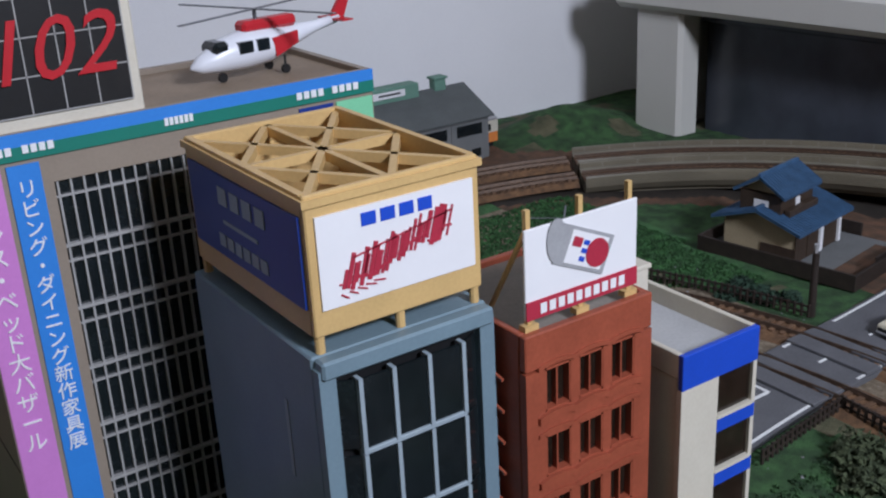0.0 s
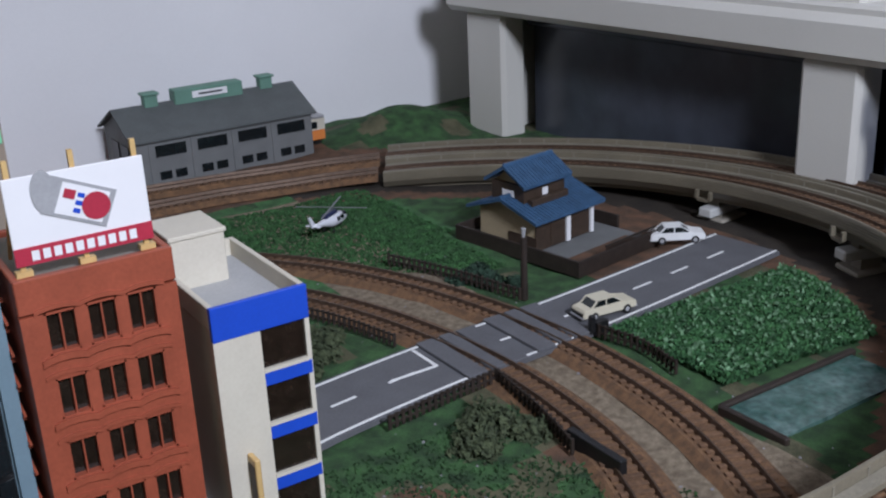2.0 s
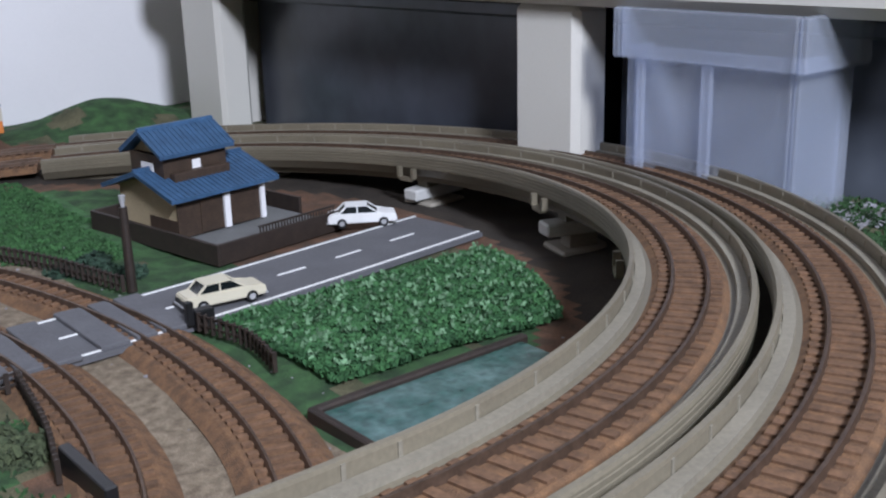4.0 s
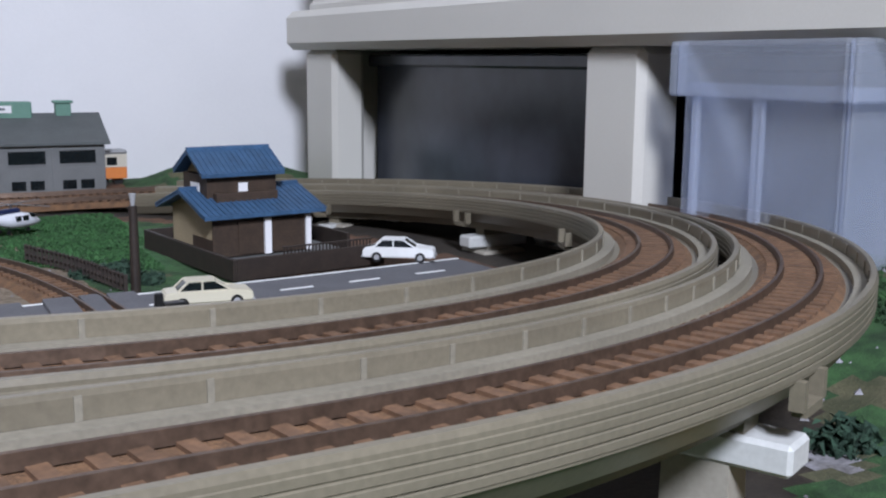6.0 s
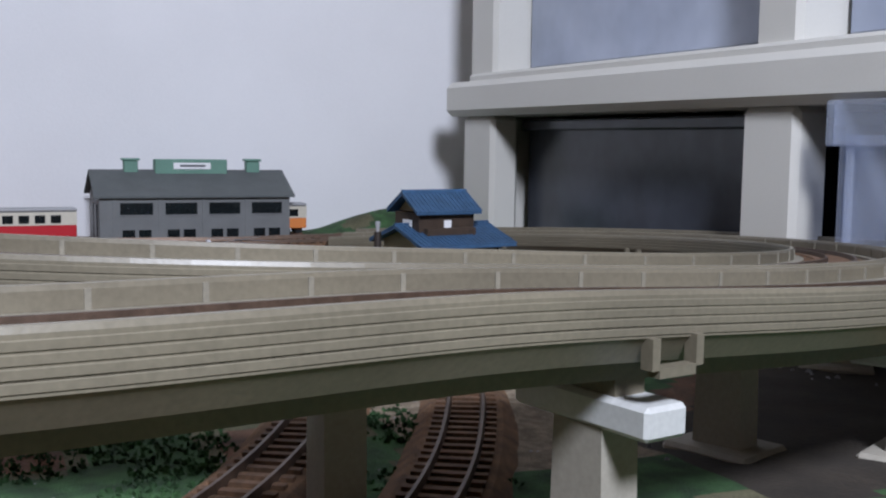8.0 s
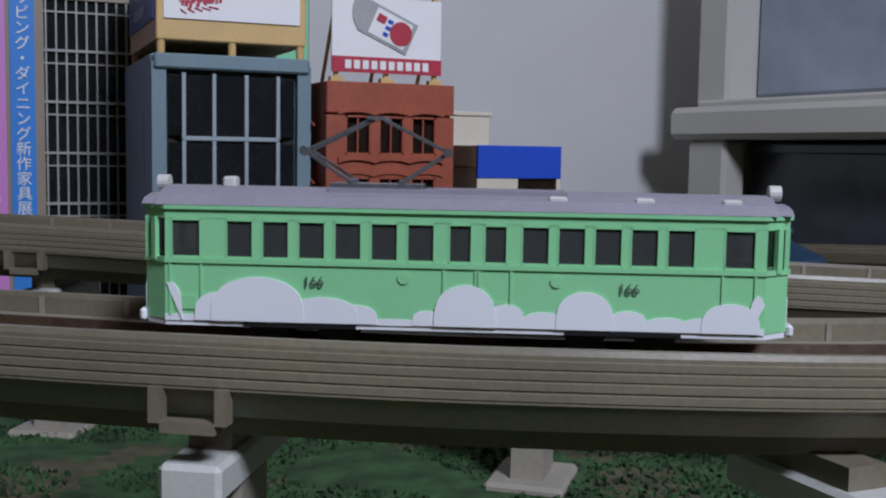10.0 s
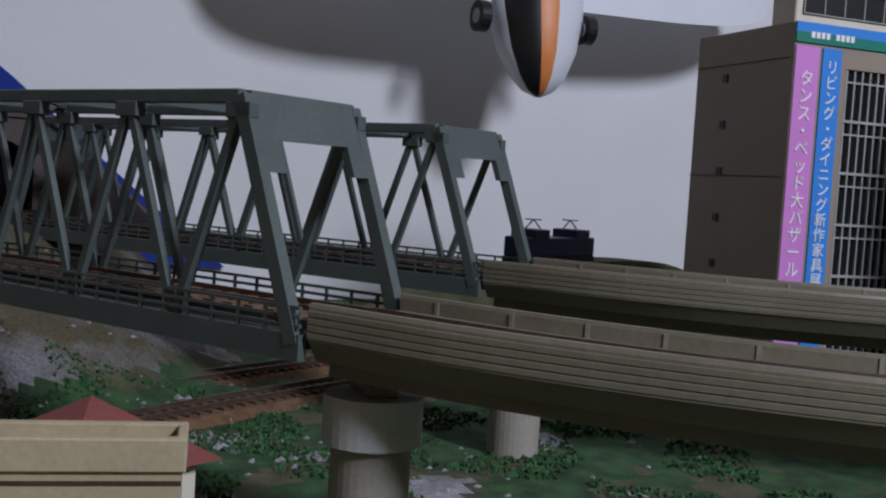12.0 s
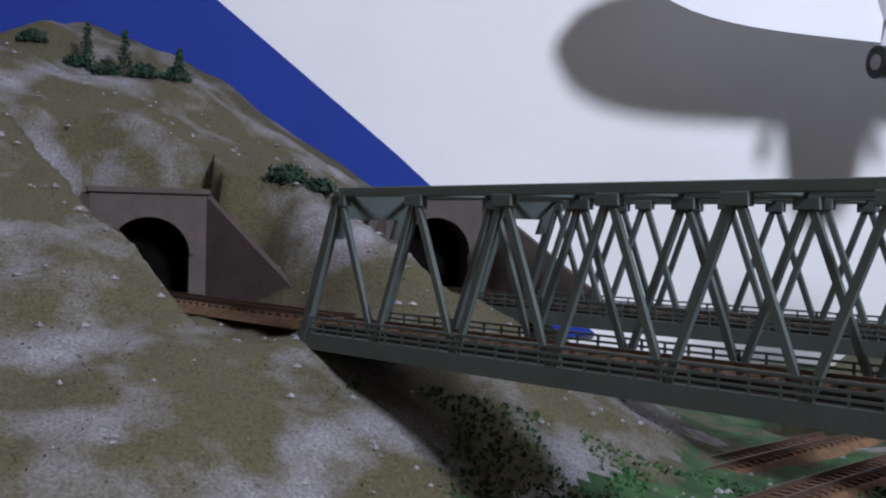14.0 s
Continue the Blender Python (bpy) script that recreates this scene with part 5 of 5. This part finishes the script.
picket_fence([(68.5, 34.6), (73, 35.2), (77.0, 35.6)], "dark brown picket fence beside the road")
picket_fence([(77.0, 35.4), (76.2, 30), (75.2, 26)], "dark brown picket fence beside the track")
picket_fence([(86.5, 36.6), (87.2, 33), (86.6, 29.4)], "dark brown picket fence beside the track")
picket_fence([(86.2, 45.2), (84.6, 52), (82.4, 58)], "dark brown picket fence beside the track")
picket_fence([(74.6, 44.2), (73.0, 50), (70.4, 55.6)], "dark brown picket fence beside the track")
t = thing("telegraph_pole", "dark round telegraph pole beside the road", "pole", 86.8, 45.4, 0)
t.scale.z = 0.86
bm = bmesh.new()
cyl(bm, (0, 0, 0), (0, 0, 5.8), 0.3, 0.24, n=12)
part("shaft", bm, DARKWOOD, t)
bm = bmesh.new()
cyl(bm, (0, 0, 5.8), (0, 0, 6.6), 0.1, 0.2, n=8)
part("lamp_cap", bm, STEEL_L, t)
t = thing("gate_signal", "small black crossing signal by the fence", "signal", 86.9, 37.0, 0.1)
part("box", B((-0.5, 0.6, -0.3, 0.3, 0, 1.1), (-0.9, -0.5, -0.2, 0.2, 0.3, 1.6), bevel=0.05), BLACK, t)


def tufts(name, label, inside, n, material, size, seed, zoff=0.0):
    """Many small leaf tufts over a patch of ground."""
    g = random.Random(seed)
    vs, fs = [], []
    x0, x1, y0, y1 = inside[:4]
    while len(fs) < n * 2:
        x, y = g.uniform(x0, x1), g.uniform(y0, y1)
        if not inside[4](x, y):
            continue
        z = ground_z(x, y) + zoff
        for _ in range(2):
            a, h, w = g.uniform(0, 6.28), size * g.uniform(0.6, 1.5), size * g.uniform(0.4, 0.9)
            dx, dy, lx, ly = math.cos(a) * w, math.sin(a) * w, g.uniform(-1, 1) * h * 0.7, g.uniform(-1, 1) * h * 0.7
            k = len(vs)
            vs += [(x - dx, y - dy, z), (x + dx, y + dy, z), (x + lx + dx * 0.5, y + ly + dy * 0.5, z + h), (x + lx - dx * 0.5, y + ly - dy * 0.5, z + h * 0.8)]
            fs.append((k, k + 1, k + 2, k + 3))
    me = bpy.data.meshes.new(name)
    me.from_pydata([(a * S, b * S, c * S) for a, b, c in vs], [], fs)
    me.materials.append(material)
    return tagged(new(name, me), label, "foliage", kind="stuff")


ringd = lambda x, y: math.hypot(x - CC[0], y - CC[1])
FIELD = mat("leafy_field", (0.05, 0.15, 0.05), 0.9, var=0.5, scale=180, bump=0.5, color2=(0.025, 0.085, 0.03))
# paler copy of the crop green, for highlights painted on the leaf tips
FIELD2 = mat("leafy_highlight", (0.16, 0.30, 0.16), 0.8, var=0.4, scale=180)
fld = (88, 106, 24.5, 37.0, lambda x, y: ringd(x, y) < 35 and y > 26.5 - (x - 88) * 0.1 and x > 88)
tufts("field_crop", "dense bright green leafy crop in a square field", fld, 13000, FIELD, 0.27, 1, 0.25)
tufts("field_crop", "pale green leaf tips painted as highlights on the crop", fld, 500, FIELD2, 0.2, 2, 0.6)
mead = (62, 91.5, 52, 79, lambda x, y: x > 60 + (79 - y) * 0.9 + 2 and not (x > 90 and y < 62) and ringd(x, y) < 37)
tufts("meadow", "soft bright green meadow of flock", mead, 14000, GRASS_B, 0.16, 3, 0.0)
tufts("meadow", "mixed green flock on the bank outside the curve", (96, 128, -14, 26, lambda x, y: ringd(x, y) > 50), 12000, GRASS, 0.18, 4)
tufts("hill_scatter", "olive and green scatter on the hillside", (-70, 4, 40, 104, lambda x, y: ground_z(x, y) > 1.5 and noise.noise(Vector((x * .15, y * .15, 2))) > -0.1), 1800, OLIVE, 0.09, 5)
tufts("verge", "green flock around the town buildings", (25, 78, 2, 33, lambda x, y: noise.noise(Vector((x * .2, y * .2, 9))) > -0.1), 12000, GRASS, 0.15, 6)
tufts("verge", "green flock below the bridges", (-20, 26, 20, 58, lambda x, y: noise.noise(Vector((x * .2, y * .2, 8))) > 0.0), 11000, GRASS_B, 0.15, 7)


def stones(name, label, area, n, material, seed, r=0.3):
    g = random.Random(seed)
    vs, fs = [], []
    x0, x1, y0, y1 = area
    for _ in range(n):
        x, y = g.uniform(x0, x1), g.uniform(y0, y1)
        z = ground_z(x, y)
        rr = r * g.uniform(0.4, 1.5)
        k = len(vs)
        for dx, dy, dz in ((-1, 0, 0), (1, 0, 0), (0, -1, 0), (0, 1, 0), (0, 0, 0.8), (0, 0, -0.6)):
            vs.append((x + dx * rr * g.uniform(0.6, 1.3), y + dy * rr * g.uniform(0.6, 1.3), z + dz * rr * g.uniform(0.6, 1.2)))
        for a, b, c in ((0, 2, 4), (2, 1, 4), (1, 3, 4), (3, 0, 4), (2, 0, 5), (1, 2, 5), (3, 1, 5), (0, 3, 5)):
            fs.append((k + a, k + b, k + c))
    me = bpy.data.meshes.new(name)
    me.from_pydata([(a * S, b * S, c * S) for a, b, c in vs], [], fs)
    me.materials.append(material)
    return tagged(new(name, me), label, "stones", kind="stuff")


stones("loose_stones", "pale loose stones scattered on the hillside", (-50, 4, 42, 96), 420, ROCK, 1, 0.22)
stones("loose_stones", "pale loose stones beside the tracks", (-16, 24, 26, 68), 260, ROCK, 2, 0.17)
stones("loose_stones", "pale stones on the bank", (98, 126, -12, 26), 220, ROCK, 3, 0.16)
stones("loose_stones", "small gravel stones between the tracks", (60, 88, 8, 62), 260, ROCK, 4, 0.1)


def shrub(x, y, r, seed, material, label, n=420, size=0.28):
    bm = bmesh.new()
    clump(bm, (0, 0, 0), r, n, seed, 0.75, size)
    ob = part("shrub", bm, material)
    ob.location = (x * S, y * S, (ground_z(x, y) - 0.1) * S)
    tagged(ob, label, "shrub", group="foam shrubs")


for k, (x, y, r) in enumerate(((86.5, 49.8, 1.7), (85.2, 51.6, 1.2), (88.2, 48.4, 1.0), (87.4, 52.4, 1.2))):
    shrub(x, y, r, k, SHRUB, "dark green foam shrub beside the pole")
for k, (x, y, r) in enumerate(((73.5, 31.5, 2.4), (71.5, 30.0, 2.0), (69.5, 46.5, 2.2), (71.4, 48.6, 1.8), (67.5, 44.5, 1.6), (75, 29.5, 1.6))):
    shrub(x, y, r, 20 + k, SHRUB_O, "olive foam shrub beside the track", 600)
for k, (x, y, r) in enumerate(((-22.0, 82.2, 1.9), (-36.2, 97, 1.5), (-38.5, 97.5, 1.3), (-33.0, 96.2, 1.6), (-30.5, 97, 1.6), (-19.6, 81.4, 1.3), (-42, 98, 1.3))):
    shrub(x, y, r, 40 + k, SHRUB, "dark green foam shrub on the hillside")
for k, (x, y, r) in enumerate(((104, 10, 1.6), (108, 4, 2.0), (101, 3, 1.4), (112, 12, 1.8), (107, -3, 1.5), (98, -1, 1.2))):
    shrub(x, y, r, 60 + k, SHRUB, "dark green foam shrub on the outer bank")
for k, (x, y, h) in enumerate(((-34.6, 96.5, 4.0), (-37.6, 97.0, 4.2), (-30.2, 96.6, 2.8))):
    t = thing("fir_tree", "small dark fir tree on the hilltop", "tree", x, y, ground_z(x, y) - 0.1, group="hill trees")
    bm = bmesh.new()
    cyl(bm, (0, 0, 0), (0, 0, h), 0.12, 0.03, n=7)
    part("trunk", bm, TIMBER, t)
    bm = bmesh.new()
    for j in range(9):
        clump(bm, (0, 0, h * (0.2 + 0.09 * j)), 0.9 * (1 - 0.1 * j), 26, 90 + j + k * 10, 0.3, 0.2)
    part("crown", bm, SHRUB, t)

# pond and its dark kerb
structure("water", B((85.6, 97.5, 20.2, 24.4, -0.3, 0.12)), WATER, "painted blue-green pond below the viaduct")
structure("pond_kerb", B((85.2, 85.6, 19.5, 24.6, -0.3, 0.5), (85.6, 98, 24.4, 24.9, -0.3, 0.35), bevel=0.08), DARKWOOD, "dark kerb along the pond")
structure("retaining_wall", B((75.6, 76.1, 22.5, 27, -0.3, 1.2), bevel=0.05), BLACK, "black retaining wall beside the track")

# foreground roofs at the near edge
def near_house(x, y, z, w, d, roof, wall, label, rz=30):
    t = thing("near_house", label, "house", x, y, 0, rz, group="houses at the near edge")
    part("wall", B((-w, w, -d, d, 0, z - 1.6), bevel=0.05), wall, t)
    bm = bmesh.new()
    a = [bm.verts.new(p) for p in ((-w - 0.5, -d - 0.5, z - 1.6), (w + 0.5, -d - 0.5, z - 1.6), (w + 0.5, d + 0.5, z - 1.6), (-w - 0.5, d + 0.5, z - 1.6))]
    top = bm.verts.new((0, 0, z))
    bm.faces.new(a[::-1])
    for i in range(4):
        bm.faces.new((a[i], a[(i + 1) % 4], top))
    part("roof", bm, roof, t)


near_house(-7.1, 26.3, 6.5, 2.0, 2.0, REDROOF, CREAM, "small cream house with oxide-red hipped roof")
near_house(-11.8, 27.4, 6.5, 2.0, 2.0, GREYROOF, CREAM, "small cream house with grey hipped roof")

near_house(-21.2, 29.3, 6.3, 2.4, 2.4, CREAM, PLASTER, "small beige house with cream hipped roof", -20)


def near_block(x, y, w, h, wall, label):
    t = thing("flat_roofed_shop", label, "building", x, y, 0, -9, group="houses at the near edge")
    part("wall", B((0, w, 0, 1.6, 0, h - 0.4)), wall, t)
    part("roof_rim", B((-0.1, w + 0.1, -0.12, 0.2, h - 0.8, h), (-0.1, w + 0.1, 1.4, 1.7, h - 0.8, h), (-0.1, 0.15, 0.2, 1.4, h - 0.8, h), (w - 0.15, w + 0.1, 0.2, 1.4, h - 0.8, h), bevel=0.05), wall, t)
    # raised dark strip, painted as the shade line below the roof rim
    part("rim_shade_strip", B((0, w, -0.03, 0.02, h - 1.1, h - 1.0)), TIMBER, t)


near_block(-15.2, 23.0, 4.7, 6.5, CREAM, "cream flat-roofed shop at the near edge of the layout")
near_block(-10.4, 22.2, 5.1, 6.5, PLASTER, "beige flat-roofed shop at the near edge of the layout")

# ---- ivory storage shelf with smoky drawers, frosted bin ----
def storage_shelf():
    t = thing("storage_unit", "ivory plastic storage unit with smoky translucent drawers", "storage unit", 120.3, 0, -8, 3.5)
    z0 = 8
    for y0, y1 in ((86.0, 93.0), (40.2, 46.2), (-4, 4)):
        part("post", B((0, 3.6, y0, y1, 0, 14.2 + z0), bevel=0.5), SHELFW, t)
        part("post", B((0.5, 8, y0 + 0.6, y1 - 0.6, 18.2 + z0, 60), bevel=0.5), SHELFW, t)
    part("beam", B((-1.2, 70, -6, 95.6, 14.2 + z0, 18.2 + z0), bevel=0.7), SHELFW, t)
    part("beam", B((-0.4, 8, -5, 91, 17.9 + z0, 19.0 + z0), bevel=0.3), SHELFW, t)
    part("beam", B((-1.2, 70, -6, 94.2, 44 + z0, 48 + z0), bevel=0.7), SHELFW, t)
    part("side_panel", B((3.6, 70, 89, 92, 0, 60), bevel=0.3), SHELFW, t)
    part("back_panel", B((68, 70, -6, 85, 0, 60)), SHELFW, t)
    for a, b in ((4, 41), (45.5, 87)):
        dr = part("drawer", B((5, 60, a + 0.3, b - 0.3, 0.5, 13.6 + z0), bevel=0.6), DRAWER, t, "smoky grey translucent drawer")
        part("drawer_rim", B((4.2, 5, a + 0.3, b - 0.3, 12.6 + z0, 13.8 + z0), bevel=0.2), DRAWER, dr)
        dr = part("drawer", B((5, 60, a + 0.3, b - 0.3, 19.2 + z0, 43.4 + z0), bevel=0.6), FROST, t, "pale translucent drawer")


storage_shelf()
t = thing("plastic_bin", "clear frosted plastic bin standing before the shelf", "plastic bin", 116.8, 22, -8)
for b in ((0.4, 6, 0.4, 0.9, 0.5, 20), (0.4, 6, 12.6, 13.1, 0.5, 20), (0.4, 0.9, 0.95, 12.55, 0.5, 20), (5.5, 6, 0.95, 12.55, 0.5, 20)):
    part("side_wall", B(b, bevel=0.12), CLEAR, t)
part("bottom", B((0.4, 6, 0.4, 13.1, 0, 0.45), bevel=0.1), CLEAR, t)
for b in ((-0.3, 6.6, -0.3, 0.35, 19.2, 22.4), (-0.3, 6.6, 13.15, 13.8, 19.2, 22.4), (-0.3, 0.35, 0.4, 13.1, 19.2, 22.4), (6.05, 6.6, 0.4, 13.1, 19.2, 22.4)):
    part("lip", B(b, bevel=0.15), CLEAR, t)
part("rib", B((0.0, 0.38, 6.2, 7.0, 0, 19.1), bevel=0.1), CLEAR, t)
part("rib", B((0.0, 0.38, 11.4, 12.0, 0, 19.1), bevel=0.1), CLEAR, t)
t = thing("blue_crate", "dark blue crate under a pale wooden board", "crate", 133, -28, -8)
part("body", B((0, 36, -20, 57, 0, 21), bevel=0.8), CRATEBLUE, t)
part("board", B((-2, 40, -24, 58, 24.5, 28.5), bevel=0.3), WOOD, t)
part("post", B((30, 34, -20, -16, 21, 24.5)), BLACK, t)
part("post", B((30, 34, 46, 50, 21, 24.5)), BLACK, t)
part("green_toy", B((-0.6, 0.2, 36, 54, 14, 15.5), bevel=0.3), TRAMGREEN, t)
structure("cork_strip", B((93.5, 103, 0.2, 3.6, -0.2, 1.0), bevel=0.3), CORK, "rough golden cork bark strip at the layout edge")
t = thing("stake", "dark slanting stake with pale tip at the layout edge", "stake", 98.2, 1.6, 0)
bm = bmesh.new()
cyl(bm, (0, 0, 0), (-0.9, 0.4, 5.2), 0.28, n=10)
part("shaft", bm, DARKWOOD, t)
bm = bmesh.new()
cyl(bm, (-0.9, 0.4, 5.2), (-1.05, 0.45, 6.2), 0.3, 0.12, n=10)
part("tip", bm, STEEL_L, t)


# ---- model aeroplane hanging before the wall ----
def aeroplane():
    t = thing("model_aeroplane", "white hanging model aeroplane with black and orange nose", "model aeroplane", 36.2, 86.5, 21.6, 4)
    t.scale = (1.66, 1.5, 1.55)
    bm = bmesh.new()
    secs = [(0.0, 0.2), (0.35, 0.9), (1.2, 1.6), (2.8, 2.3), (5.0, 2.75), (8.0, 3.1), (12.0, 3.2), (17.0, 2.8)]
    N = 32
    rings = [[bm.verts.new((r * math.cos(2 * math.pi * i / N) + h * 0.05, 2.0 + h * 0.3 + r * 1.1 * math.sin(2 * math.pi * i / N), h)) for i in range(N)] for h, r in secs]
    for a, b in zip(rings, rings[1:]):
        for i in range(N):
            f = bm.faces.new((a[i], a[(i + 1) % N], b[(i + 1) % N], b[i]))
            ang = (360 * (i + 0.5) / N) % 360
            f.material_index = 1 if 205 < ang < 245 else 2 if 245 <= ang < 275 else 0
    bm.faces.new(rings[0])
    bm.faces.new(rings[-1])
    part("fuselage", bm, [TRAMWHITE, BLACK, ORANGE], t, "white fuselage with black and orange stripes", smooth=True)
    for s in (-1, 1):
        bm = bmesh.new()
        n = 14
        top, bot = [], []
        for k in range(n + 1):
            u = k / n
            xx = s * (1.5 + (14.8 if s < 0 else 18.0) * u)
            ch = 7.5 * math.sqrt(max(0.02, 1 - u ** 5))
            zc = 8.9 + 0.4 * u
            ring = [(xx, 6 - ch * 0.35, zc - ch * 0.42), (xx, 5.6 - ch * 0.1, zc), (xx, 6 + ch * 0.35, zc + ch * 0.42), (xx, 6.6, zc - 0.3)]
            top.append([bm.verts.new(p) for p in ring])
        for a, b in zip(top, top[1:]):
            for i in range(4):
                bm.faces.new((a[i], a[(i + 1) % 4], b[(i + 1) % 4], b[i]))
        bm.faces.new(top[0])
        bm.faces.new(top[-1])
        part("wing", bm, TRAMWHITE, t)
        bm = bmesh.new()
        cyl(bm, (s * 3.2, 3.0, 4.6), (s * 3.8, 3.0, 4.6), 0.95, n=20)
        w = part("wheel", bm, BLACK, t)
        bm = bmesh.new()
        cyl(bm, (s * 3.15, 3.0, 4.6), (s * 3.85, 3.0, 4.6), 0.45, n=14)
        part("hub", bm, STEEL_L, w)
        bm = bmesh.new()
        bar(bm, (s * 3.5, 3.0, 4.6), (s * 2.2, 3.6, 8.0), 0.35)
        part("strut", bm, TRAMWHITE, t)
    bm = bmesh.new()
    for dx in (-12, 12):
        bar(bm, (dx, 6, 10), (dx * 0.3, 6, (174 - 21.6) / 1.55), 0.08)
    part("thread", bm, STEEL_L, t)


aeroplane()
